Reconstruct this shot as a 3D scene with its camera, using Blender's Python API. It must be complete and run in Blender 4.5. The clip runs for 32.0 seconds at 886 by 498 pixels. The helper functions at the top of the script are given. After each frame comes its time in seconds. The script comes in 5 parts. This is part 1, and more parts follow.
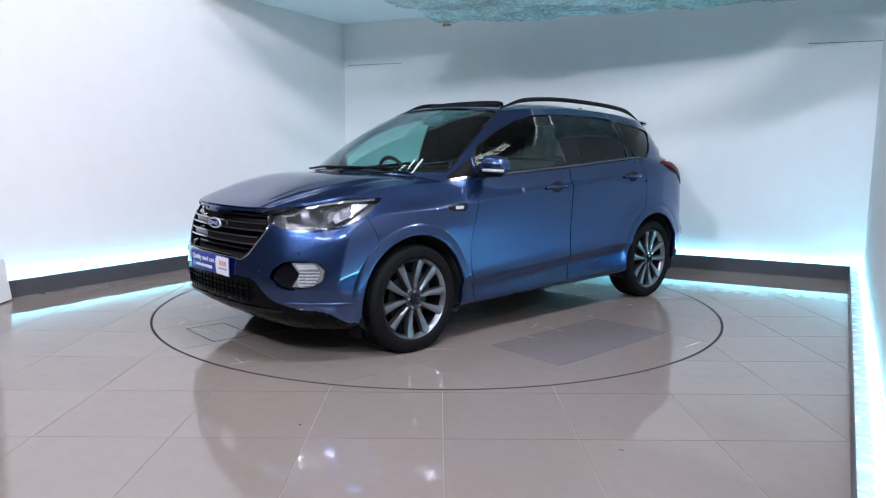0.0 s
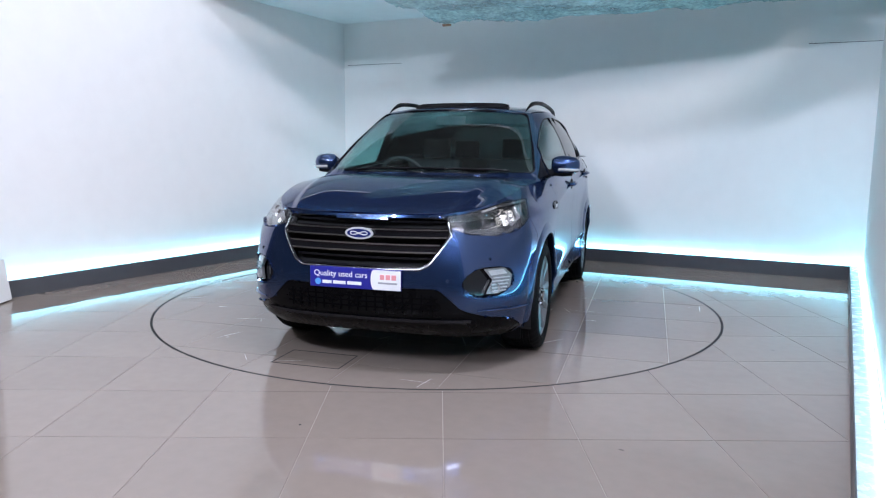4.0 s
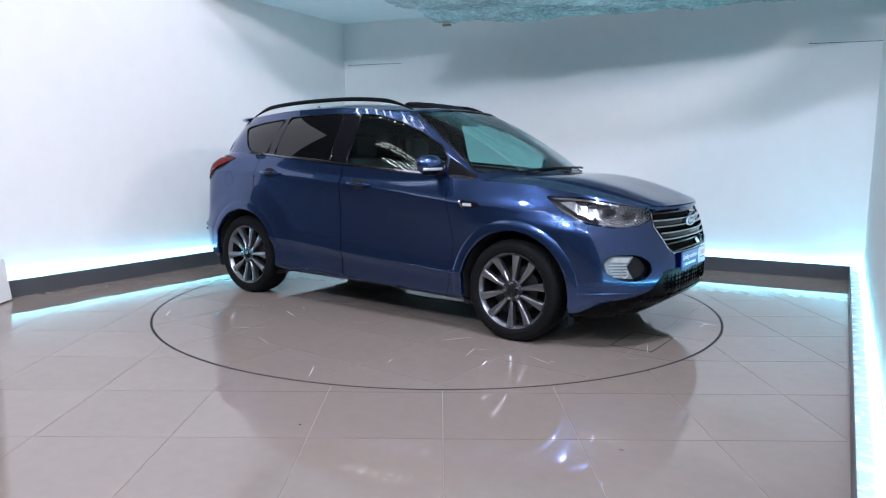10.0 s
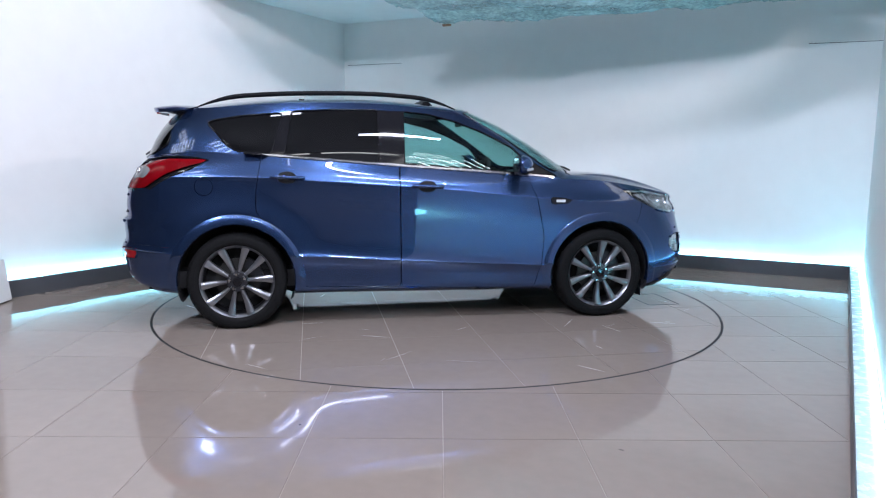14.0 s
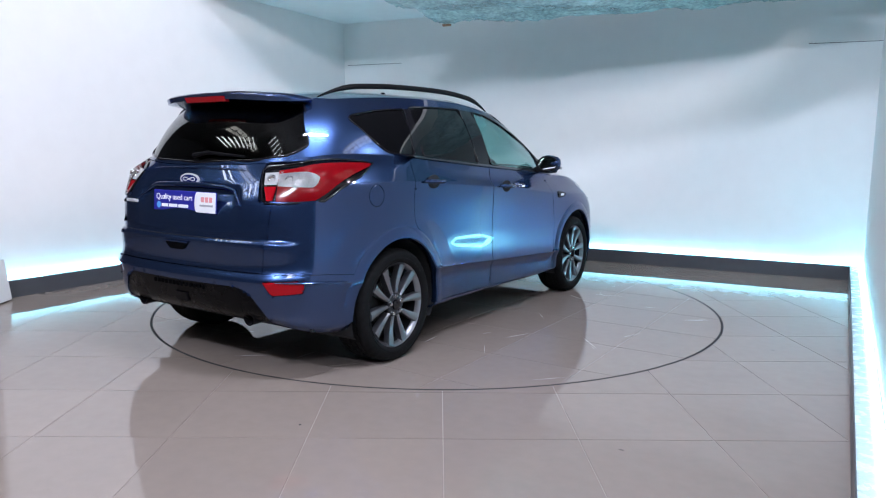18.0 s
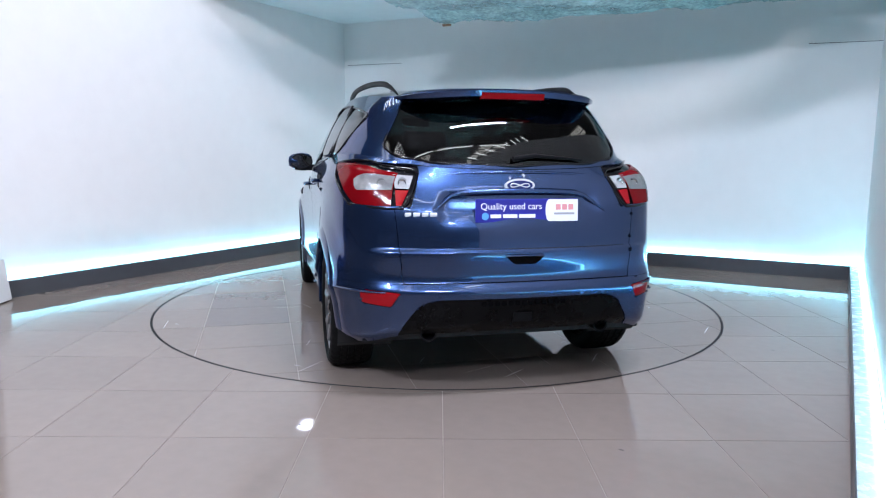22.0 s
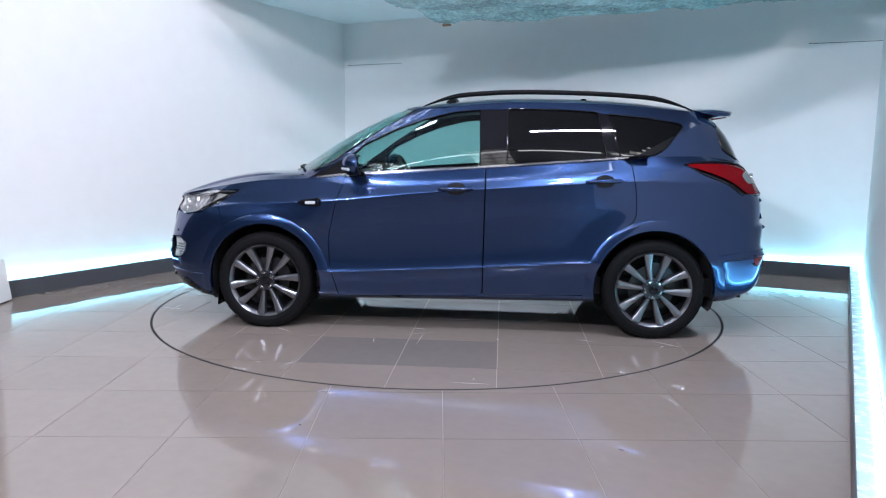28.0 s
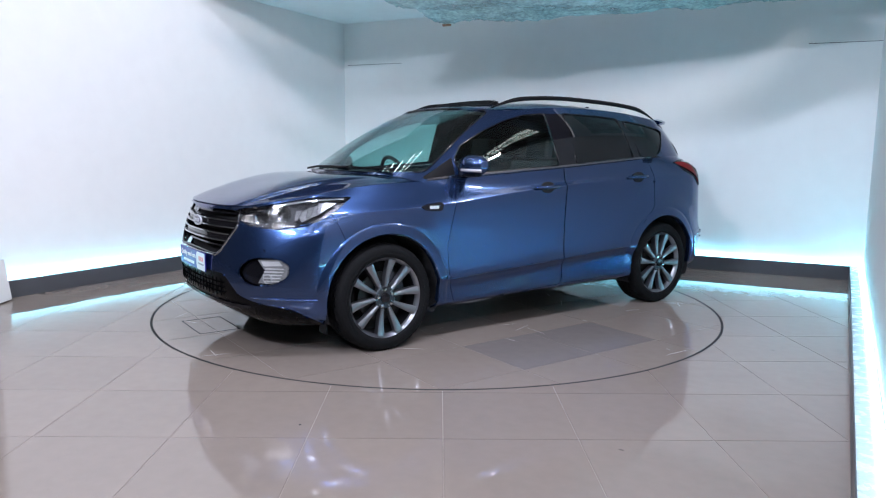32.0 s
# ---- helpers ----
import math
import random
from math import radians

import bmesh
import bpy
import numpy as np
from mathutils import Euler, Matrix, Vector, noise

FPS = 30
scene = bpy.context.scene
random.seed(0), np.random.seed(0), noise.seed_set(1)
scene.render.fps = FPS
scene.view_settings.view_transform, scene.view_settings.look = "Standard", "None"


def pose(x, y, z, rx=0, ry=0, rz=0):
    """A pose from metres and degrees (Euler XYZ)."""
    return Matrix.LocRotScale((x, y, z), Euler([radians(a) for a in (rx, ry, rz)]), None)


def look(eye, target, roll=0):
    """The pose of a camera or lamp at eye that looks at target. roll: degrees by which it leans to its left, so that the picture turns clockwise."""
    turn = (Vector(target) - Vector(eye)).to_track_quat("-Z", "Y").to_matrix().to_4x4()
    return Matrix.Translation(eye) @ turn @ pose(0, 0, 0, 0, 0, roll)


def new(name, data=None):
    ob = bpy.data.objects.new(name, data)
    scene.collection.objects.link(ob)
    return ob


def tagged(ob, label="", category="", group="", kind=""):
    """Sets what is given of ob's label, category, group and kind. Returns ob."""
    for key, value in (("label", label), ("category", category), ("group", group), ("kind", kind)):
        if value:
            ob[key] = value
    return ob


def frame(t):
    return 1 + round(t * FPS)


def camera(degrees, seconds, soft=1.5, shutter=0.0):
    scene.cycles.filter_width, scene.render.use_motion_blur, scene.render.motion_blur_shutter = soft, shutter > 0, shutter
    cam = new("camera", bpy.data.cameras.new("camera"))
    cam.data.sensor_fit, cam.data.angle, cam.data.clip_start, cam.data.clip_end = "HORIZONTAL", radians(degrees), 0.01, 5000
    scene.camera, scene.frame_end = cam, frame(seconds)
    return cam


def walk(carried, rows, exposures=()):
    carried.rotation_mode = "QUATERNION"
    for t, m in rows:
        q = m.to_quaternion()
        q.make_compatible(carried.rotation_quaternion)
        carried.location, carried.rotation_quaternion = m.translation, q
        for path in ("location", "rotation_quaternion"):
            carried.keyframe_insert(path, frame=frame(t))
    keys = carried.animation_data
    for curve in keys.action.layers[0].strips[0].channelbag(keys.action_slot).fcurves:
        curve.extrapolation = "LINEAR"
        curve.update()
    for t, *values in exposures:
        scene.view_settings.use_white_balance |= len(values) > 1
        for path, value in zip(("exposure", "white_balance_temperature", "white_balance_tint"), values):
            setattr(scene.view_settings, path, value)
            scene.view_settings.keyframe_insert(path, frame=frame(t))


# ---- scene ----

# ---------------------------------------------------------------- camera
cam = camera(64.82, 32.0, soft=1.15)
EYE = Vector((0.0, -5.805, 1.243))
AIM = EYE + Vector((math.sin(radians(0.4)) * math.cos(radians(7.851)),
                    math.cos(radians(0.4)) * math.cos(radians(7.851)),
                    -math.sin(radians(7.851))))
walk(cam, [(0.0, look(EYE, AIM, 0.518)), (32.0, look(EYE, AIM, 0.518))])
scene.view_settings.exposure = -0.19

# ---------------------------------------------------------------- world and lamps
world = bpy.data.worlds.new("hall_dusk")
scene.world = world
world.use_nodes = True
world.node_tree.nodes["Background"].inputs[0].default_value = (0.5, 0.6, 0.7, 1)
world.node_tree.nodes["Background"].inputs[1].default_value = 0.02


def area_lamp(name, eye, target, size_x, size_y, power, colour):
    data = bpy.data.lights.new(name, "AREA")
    data.shape, data.size, data.size_y = "RECTANGLE", size_x, size_y
    data.energy, data.color = power, colour
    ob = new(name, data)
    ob.matrix_world = look(eye, target)
    return ob


WARM, COOL = (1.0, 0.90, 0.92), (0.75, 0.80, 1.0)
# unseen lamps in front of and above the bay, most of them added fill
area_lamp("unseen_hall_light", (-3.0, -6.4, 4.58), (1.6, 1.2, 0.9), 0.8, 0.35, 330, COOL)
# fill added to brighten the car, the back wall and the floor
area_lamp("unseen_hall_light", (-1.3, -9.2, 5.3), (0.5, 1.0, 0.9), 1.6, 0.25, 45, COOL)
area_lamp("unseen_hall_light", (1.6, -9.4, 5.2), (2.4, 1.6, 1.2), 1.6, 0.25, 250, COOL)
area_lamp("unseen_hall_light", (1.2, -3.6, 5.3), (0.4, -1.6, 0.0), 1.6, 0.10, 270, COOL)
area_lamp("unseen_hall_light", (-1.3, -1.5, 4.9), (-1.5, 0.3, 0.4), 0.5, 0.3, 28, COOL)
# placed by the car's shadow on the left wall
area_lamp("unseen_hall_light", (3.15, -1.75, 3.32), (-2.8, 1.2, 1.0), 0.30, 0.22, 72, WARM)
# fill added for surfaces that face right
area_lamp("unseen_hall_light", (3.1, -6.9, 3.2), (-3.4, 0.4, 1.3), 0.35, 0.3, 42, WARM)

# ---------------------------------------------------------------- materials


def mat(name, colour, rough=0.5, metal=0.0, coat=0.0, coat_rough=0.05, emit=None, strength=0.0, alpha=1.0,
        spec=0.5, trans=0.0, ior=1.45):
    m = bpy.data.materials.new(name)
    m.use_nodes = True
    b = m.node_tree.nodes["Principled BSDF"]
    b.inputs["Base Color"].default_value = (*colour, 1)
    b.inputs["Roughness"].default_value = rough
    b.inputs["Metallic"].default_value = metal
    b.inputs["Coat Weight"].default_value = coat
    b.inputs["Coat Roughness"].default_value = coat_rough
    b.inputs["Specular IOR Level"].default_value = spec
    b.inputs["Transmission Weight"].default_value = trans
    b.inputs["IOR"].default_value = ior
    if emit:
        b.inputs["Emission Color"].default_value = (*emit, 1)
        b.inputs["Emission Strength"].default_value = strength
    return m


def node(m, kind, **kw):
    n = m.node_tree.nodes.new(kind)
    for k, v in kw.items():
        n.inputs[k].default_value = v
    return n


def vary(m, scale=4.0, low=0.85, high=1.1, rough=0.08, bump=0.0, bump_scale=60.0, detail=6.0, obj_random=0.0):
    """Noise at two scales on colour and roughness, a fine bump, and a tone that changes from piece to piece."""
    t, b = m.node_tree, m.node_tree.nodes["Principled BSDF"]
    co = t.nodes.new("ShaderNodeTexCoord")
    n1 = node(m, "ShaderNodeTexNoise", Scale=scale, Detail=detail)
    n2 = node(m, "ShaderNodeTexNoise", Scale=scale * 9, Detail=4.0)
    t.links.new(co.outputs["Object"], n1.inputs["Vector"])
    t.links.new(co.outputs["Object"], n2.inputs["Vector"])
    add = node(m, "ShaderNodeMath")
    add.operation = "ADD"
    t.links.new(n1.outputs["Fac"], add.inputs[0])
    t.links.new(n2.outputs["Fac"], add.inputs[1])
    r = t.nodes.new("ShaderNodeMapRange")
    r.inputs["From Min"].default_value, r.inputs["From Max"].default_value = 0.6, 1.4
    r.inputs["To Min"].default_value, r.inputs["To Max"].default_value = low, high
    t.links.new(add.outputs[0], r.inputs["Value"])
    last = r.outputs["Result"]
    if obj_random:
        oi = t.nodes.new("ShaderNodeObjectInfo")
        rr = t.nodes.new("ShaderNodeMapRange")
        rr.inputs["To Min"].default_value, rr.inputs["To Max"].default_value = 1 - obj_random, 1 + obj_random
        t.links.new(oi.outputs["Random"], rr.inputs["Value"])
        mu = node(m, "ShaderNodeMath")
        mu.operation = "MULTIPLY"
        t.links.new(last, mu.inputs[0])
        t.links.new(rr.outputs["Result"], mu.inputs[1])
        last = mu.outputs[0]
    sc = t.nodes.new("ShaderNodeVectorMath")
    sc.operation = "SCALE"
    sc.inputs[0].default_value = b.inputs["Base Color"].default_value[:3]
    t.links.new(last, sc.inputs["Scale"])
    t.links.new(sc.outputs[0], b.inputs["Base Color"])
    if rough:
        base = b.inputs["Roughness"].default_value
        r2 = t.nodes.new("ShaderNodeMapRange")
        r2.inputs["From Min"].default_value, r2.inputs["From Max"].default_value = 0.3, 0.7
        r2.inputs["To Min"].default_value, r2.inputs["To Max"].default_value = max(0.0, base - rough), base + rough
        t.links.new(n1.outputs["Fac"], r2.inputs["Value"])
        t.links.new(r2.outputs["Result"], b.inputs["Roughness"])
    if bump:
        n3 = node(m, "ShaderNodeTexNoise", Scale=bump_scale, Detail=5.0)
        t.links.new(co.outputs["Object"], n3.inputs["Vector"])
        bp = node(m, "ShaderNodeBump", Strength=bump, Distance=0.01)
        t.links.new(n3.outputs["Fac"], bp.inputs["Height"])
        t.links.new(bp.outputs["Normal"], b.inputs["Normal"])
    return m


M_WALL = vary(mat("white_wall_paint", (0.80, 0.80, 0.79), 0.75), 0.7, 0.97, 1.02, 0.05, 0.03, 45.0)
M_CEIL = vary(mat("white_ceiling_paint", (0.78, 0.79, 0.79), 0.7), 0.8, 0.95, 1.02, 0.05)
M_TILE = vary(mat("polished_grey_porcelain", (0.262, 0.216, 0.185), 0.045, spec=0.75), 1.6, 0.94, 1.05, 0.02, 0.004, 7.0,
              obj_random=0.025)
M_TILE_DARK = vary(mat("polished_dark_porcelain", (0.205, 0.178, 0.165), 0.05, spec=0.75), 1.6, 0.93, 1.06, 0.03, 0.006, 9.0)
M_GROUT = vary(mat("brown_grout", (0.31, 0.26, 0.222), 0.6), 6.0, 0.75, 1.1)
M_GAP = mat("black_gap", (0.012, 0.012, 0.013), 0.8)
M_PLINTH = vary(mat("dark_grey_laminate", (0.075, 0.078, 0.085), 0.35), 2.0, 0.92, 1.06, 0.06, 0.02, 80.0)
M_FILM = vary(mat("milky_plastic_film", (0.62, 0.68, 0.68), 0.25), 14.0, 0.8, 1.1, 0.1, 0.5, 28.0)
M_LED = mat("cyan_led_tape", (0.8, 0.9, 0.95), 0.5, emit=(0.20, 0.73, 1.0), strength=27.0)
M_HALL = vary(mat("grey_hall_cladding", (0.14, 0.145, 0.155), 0.7), 0.8, 0.8, 1.15)
M_HALLROOF = vary(mat("grey_roof_lining", (0.24, 0.24, 0.245), 0.7), 0.6, 0.85, 1.1)
M_HALLFLOOR = vary(mat("hall_floor_tile", (0.245, 0.212, 0.196), 0.07), 1.2, 0.92, 1.06)
M_PANEL = mat("roof_light_diffuser", (0.9, 0.9, 0.9), 0.5, emit=(1.0, 0.97, 0.93), strength=3.5)
M_TUBE = mat("batten_tube", (0.9, 0.9, 0.9), 0.5, emit=(0.94, 0.97, 1.0), strength=15.0)

# car
M_PAINT = mat("metallic_blue_paint", (0.033, 0.067, 0.168), 0.26, 0.90, coat=1.0, coat_rough=0.012, spec=0.1)
M_PAINT.node_tree.nodes["Principled BSDF"].inputs["Specular Tint"].default_value = (0.22, 0.30, 0.48, 1)


def thin_glass(name, tint, gloss=1.0):
    """Thin glass: tinted see-through, with a clear gloss that grows at a glance."""
    m = bpy.data.materials.new(name)
    m.use_nodes = True
    t = m.node_tree
    t.nodes.remove(t.nodes["Principled BSDF"])
    tr, gl, mx, fr, pw, ma = (t.nodes.new("ShaderNode" + k) for k in ("BsdfTransparent", "BsdfGlossy", "MixShader", "LayerWeight", "Math", "Math"))
    tr.inputs["Color"].default_value = (*tint, 1)
    gl.inputs["Color"].default_value = (gloss, gloss, gloss, 1)
    gl.inputs["Roughness"].default_value = 0.01
    fr.inputs["Blend"].default_value = 0.5
    pw.operation, ma.operation = "POWER", "MULTIPLY_ADD"
    pw.inputs[1].default_value, ma.inputs[1].default_value, ma.inputs[2].default_value = 4.0, 0.80, 0.04
    t.links.new(fr.outputs["Facing"], pw.inputs[0])
    t.links.new(pw.outputs[0], ma.inputs[0])
    t.links.new(ma.outputs[0], mx.inputs[0])
    t.links.new(tr.outputs[0], mx.inputs[1])
    t.links.new(gl.outputs[0], mx.inputs[2])
    t.links.new(mx.outputs[0], t.nodes["Material Output"].inputs["Surface"])
    return m


M_GLASS = thin_glass("clear_tinted_glass", (0.70, 0.88, 0.87))
M_PRIVCLEAR = thin_glass("dark_tinted_glass", (0.17, 0.20, 0.20))
M_COVER = thin_glass("clear_lamp_cover", (0.97, 0.97, 0.98))
M_PRIV = mat("privacy_glass", (0.003, 0.0032, 0.004), 0.02, spec=0.5)
M_BLACK = vary(mat("black_trim_plastic", (0.004, 0.004, 0.005), 0.45, spec=0.12), 8.0, 0.8, 1.2, 0.08)
M_SATIN = vary(mat("satin_black_bumper", (0.0025, 0.0025, 0.003), 0.28, spec=0.10), 9.0, 0.7, 1.3, 0.06)
M_MESH = mat("black_mesh_plastic", (0.003, 0.003, 0.0035), 0.7, spec=0.0)
M_GLOSSBLK = mat("gloss_black_trim", (0.006, 0.006, 0.008), 0.06)
M_DARKIN = vary(mat("dark_interior_trim", (0.018, 0.018, 0.02), 0.7), 8.0, 0.8, 1.2)
M_CHROME = mat("bright_chrome", (0.52, 0.53, 0.55), 0.13, 1.0)
# highlight of the gloss black belt trim, put into a lighter metal colour
M_BELT = mat("lightened_belt_trim", (0.22, 0.22, 0.235), 0.16, 1.0)
M_SILVER = mat("silver_emblem", (0.72, 0.73, 0.75), 0.30, 0.35, coat=0.5)
M_ALLOY = mat("machined_grey_alloy", (0.24, 0.245, 0.265), 0.30, 0.9, coat=0.5)
M_ALLOYDARK = mat("dark_alloy_pocket", (0.05, 0.052, 0.06), 0.35, 0.8)
# barrel much darker than the rim, so gaps between spokes come out black
M_BARREL = vary(mat("dark_wheel_barrel", (0.018, 0.018, 0.02), 0.5, 0.6), 14.0, 0.7, 1.3)
M_TYRE = vary(mat("black_tyre_rubber", (0.007, 0.007, 0.0075), 0.72, spec=0.12), 10.0, 0.8, 1.3, 0.08, 0.1, 120.0)
M_DISC = mat("brake_disc_steel", (0.05, 0.049, 0.047), 0.45, 0.8)
M_RED = mat("red_lamp_lens", (0.30, 0.004, 0.009), 0.10, spec=0.3)
M_LENS = vary(mat("clear_lamp_lens", (0.44, 0.44, 0.45), 0.18, 0.2, coat=1.0), 30.0, 0.7, 1.15, 0.05, 0.2, 90.0)
M_REFL = mat("lamp_reflector", (0.70, 0.71, 0.72), 0.16, 1.0)
M_LAMPGREY = vary(mat("lamp_housing_grey", (0.20, 0.203, 0.215), 0.22, 0.8), 25.0, 0.6, 1.3, 0.05)
M_FACET = vary(mat("lamp_facets", (0.36, 0.365, 0.38), 0.20, 0.6, coat=0.6), 90.0, 0.45, 1.4, 0.06, 0.2, 120.0)
M_PLATEBLUE = mat("printed_blue_plate", (0.020, 0.022, 0.26), 0.3)
M_PLATEWHITE = mat("printed_white_plate", (0.80, 0.80, 0.82), 0.3)
M_TEXTWHITE = mat("white_print", (0.85, 0.85, 0.88), 0.4)
M_TEXTRED = mat("red_print", (0.75, 0.30, 0.32), 0.4)
M_BADGEBLUE = mat("badge_blue_enamel", (0.02, 0.03, 0.14), 0.12, coat=0.8)
M_SEAT = vary(mat("black_seat_fabric", (0.02, 0.02, 0.022), 0.8), 20.0, 0.7, 1.2)

# ---------------------------------------------------------------- mesh helpers


def bm_box(bm, x0, x1, y0, y1, z0, z1, m=None):
    vs = [bm.verts.new(p) for p in ((x0, y0, z0), (x1, y0, z0), (x1, y1, z0), (x0, y1, z0),
                                    (x0, y0, z1), (x1, y0, z1), (x1, y1, z1), (x0, y1, z1))]
    if m is not None:
        for v in vs:
            v.co = m @ v.co
    for f in ((3, 2, 1, 0), (4, 5, 6, 7), (0, 1, 5, 4), (1, 2, 6, 5), (2, 3, 7, 6), (3, 0, 4, 7)):
        bm.faces.new([vs[i] for i in f])
    return vs


def bevelled(bm, w, seg=2):
    bmesh.ops.bevel(bm, geom=list(bm.edges), offset=w, segments=seg, affect="EDGES", profile=0.7)
    return bm


def finish(name, bm, material, smooth=None):
    bmesh.ops.recalc_face_normals(bm, faces=list(bm.faces))
    me = bpy.data.meshes.new(name)
    bm.to_mesh(me)
    bm.free()
    me.materials.append(material)
    if smooth is not None:
        me.shade_smooth()
        if smooth < 179:
            me.set_sharp_from_angle(angle=radians(smooth))
    return me


def part(name, bm, material, parent, label="", smooth=None):
    """One mesh object under a thing or under a part."""
    ob = new(name, finish(name, bm, material, smooth))
    ob.parent = parent
    if label:
        ob["label"] = label
    return ob


def thing(name, bm, material, label, category, group="", kind="", smooth=None):
    return tagged(new(name, finish(name, bm, material, smooth)), label, category, group, kind)


def tube(bm, pts, radius, n=8, closed=False, flat=1.0):
    """A swept tube through pts; flat squeezes it vertically."""
    rings = []
    for i, p in enumerate(pts):
        a = Vector(pts[max(i - 1, 0)] if not closed else pts[i - 1])
        b = Vector(pts[min(i + 1, len(pts) - 1)] if not closed else pts[(i + 1) % len(pts)])
        d = (b - a).normalized()
        side = d.cross(Vector((0, 0, 1)))
        side = side.normalized() if side.length > 1e-4 else Vector((1, 0, 0))
        up = side.cross(d)
        r = radius[i] if isinstance(radius, (list, tuple)) else radius
        rings.append([bm.verts.new(Vector(p) + side * (r * math.cos(k * math.tau / n)) + up * (r * flat * math.sin(k * math.tau / n)))
                      for k in range(n)])
    for i in range(len(rings) - (0 if closed else 1)):
        a, b = rings[i], rings[(i + 1) % len(rings)]
        for k in range(n):
            bm.faces.new((a[k], a[(k + 1) % n], b[(k + 1) % n], b[k]))
    if not closed:
        bm.faces.new(rings[0])
        bm.faces.new(rings[-1])
    return bm


def lathe(bm, profile, axis_m, n=48):
    """Turns a profile of (radius, along) about the local z axis of axis_m."""
    rings = []
    for r, h in profile:
        rings.append([bm.verts.new(axis_m @ Vector((r * math.cos(k * math.tau / n), r * math.sin(k * math.tau / n), h)))
                      for k in range(n)])
    for a, b in zip(rings, rings[1:]):
        for k in range(n):
            bm.faces.new((a[k], a[(k + 1) % n], b[(k + 1) % n], b[k]))
    return rings


def prism(bm, pts, lift):
    """A flat outline (3D points) given thickness along lift."""
    lift = Vector(lift)
    a = [bm.verts.new(Vector(p)) for p in pts]
    b = [bm.verts.new(Vector(p) + lift) for p in pts]
    bm.faces.new(a)
    bm.faces.new(list(reversed(b)))
    for i in range(len(a)):
        j = (i + 1) % len(a)
        bm.faces.new((a[i], b[i], b[j], a[j]))
    return bm


def text_mesh(body, size, m, depth=0.002):
    """Lettering as a bmesh, centred, laid at the pose m."""
    cu = bpy.data.curves.new("letters", "FONT")
    cu.body, cu.size, cu.extrude = body, size, depth
    cu.align_x, cu.align_y = "CENTER", "CENTER"
    ob = bpy.data.objects.new("letters", cu)
    scene.collection.objects.link(ob)
    bpy.context.view_layer.update()
    me = bpy.data.meshes.new_from_object(ob.evaluated_get(bpy.context.evaluated_depsgraph_get()))
    bpy.data.objects.remove(ob)
    bpy.data.curves.remove(cu)
    bm = bmesh.new()
    bm.from_mesh(me)
    bpy.data.meshes.remove(me)
    bmesh.ops.transform(bm, matrix=m, verts=bm.verts)
    return bm


def keyed(pairs, x, flat=False):
    """Smooth monotone interpolation through (x, value) pairs; flat: level at both ends."""
    xs, ys = [p[0] for p in pairs], [p[1] for p in pairs]
    if xs[0] > xs[-1]:
        xs, ys = xs[::-1], ys[::-1]
    if x <= xs[0]:
        return ys[0]
    if x >= xs[-1]:
        return ys[-1]
    n = len(xs)
    h = [xs[i + 1] - xs[i] for i in range(n - 1)]
    d = [(ys[i + 1] - ys[i]) / h[i] for i in range(n - 1)]
    m = [d[0]] + [0 if d[i - 1] * d[i] <= 0 else 3 * (h[i - 1] + h[i]) / ((2 * h[i] + h[i - 1]) / d[i - 1] + (h[i] + 2 * h[i - 1]) / d[i])
                  for i in range(1, n - 1)] + [d[-1]]
    if flat:
        m[0] = m[-1] = 0.0
    i = max(k for k in range(n - 1) if xs[k] <= x)
    t = (x - xs[i]) / h[i]
    return ((1 + 2 * t) * (1 - t) ** 2 * ys[i] + t * (1 - t) ** 2 * h[i] * m[i] + t * t * (3 - 2 * t) * ys[i + 1]
            + t * t * (t - 1) * h[i] * m[i + 1])


# ---------------------------------------------------------------- the bay: floor, walls, plinths
LEFT_DIR, BACK_DIR, RIGHT_DIR = radians(59.0), radians(-26.8), radians(59.8)
PLINTH_H, PLINTH_D, ROOM_H = 0.142, 0.115, 2.96
WALL_H = 3.3


def line(px, py, a):
    return Vector((px, py, 0)), Vector((math.cos(a), math.sin(a), 0))


def meet(l1, l2):
    (p, d), (q, e) = l1, l2
    k = ((q.x - p.x) * e.y - (q.y - p.y) * e.x) / (d.x * e.y - d.y * e.x)
    return p + d * k


def shifted(l, off):
    return l[0] + Vector((-l[1].y, l[1].x, 0)) * off, l[1]


L_LEFT, L_BACK, L_RIGHT = line(-2.79, 1.31, LEFT_DIR), line(3.2, 1.61, BACK_DIR), line(2.53, -1.67, RIGHT_DIR)
LEFT_END, RIGHT_END = -1.62, -3.1      # where the side walls stop, along their own direction


def run(lineA, lineB, lineC, off_a, off_b, off_c, endA, endC):
    a, b, c = shifted(lineA, off_a), shifted(lineB, off_b), shifted(lineC, off_c)
    return a[0] + a[1] * endA, meet(a, b), meet(b, c), c[0] + c[1] * endC


FRONT = run(L_LEFT, L_BACK, L_RIGHT, 0, 0, 0, LEFT_END, RIGHT_END)
FACE = run(L_LEFT, L_BACK, L_RIGHT, PLINTH_D, PLINTH_D, -PLINTH_D, LEFT_END, RIGHT_END)
BACKF = run(L_LEFT, L_BACK, L_RIGHT, PLINTH_D + 0.1, PLINTH_D + 0.1, -PLINTH_D - 0.1, LEFT_END, RIGHT_END)
LED_A = run(L_LEFT, L_BACK, L_RIGHT, PLINTH_D - 0.040, PLINTH_D - 0.040, -PLINTH_D + 0.040, LEFT_END, RIGHT_END)
LED_B = run(L_LEFT, L_BACK, L_RIGHT, PLINTH_D - 0.012, PLINTH_D - 0.012, -PLINTH_D + 0.012, LEFT_END, RIGHT_END)


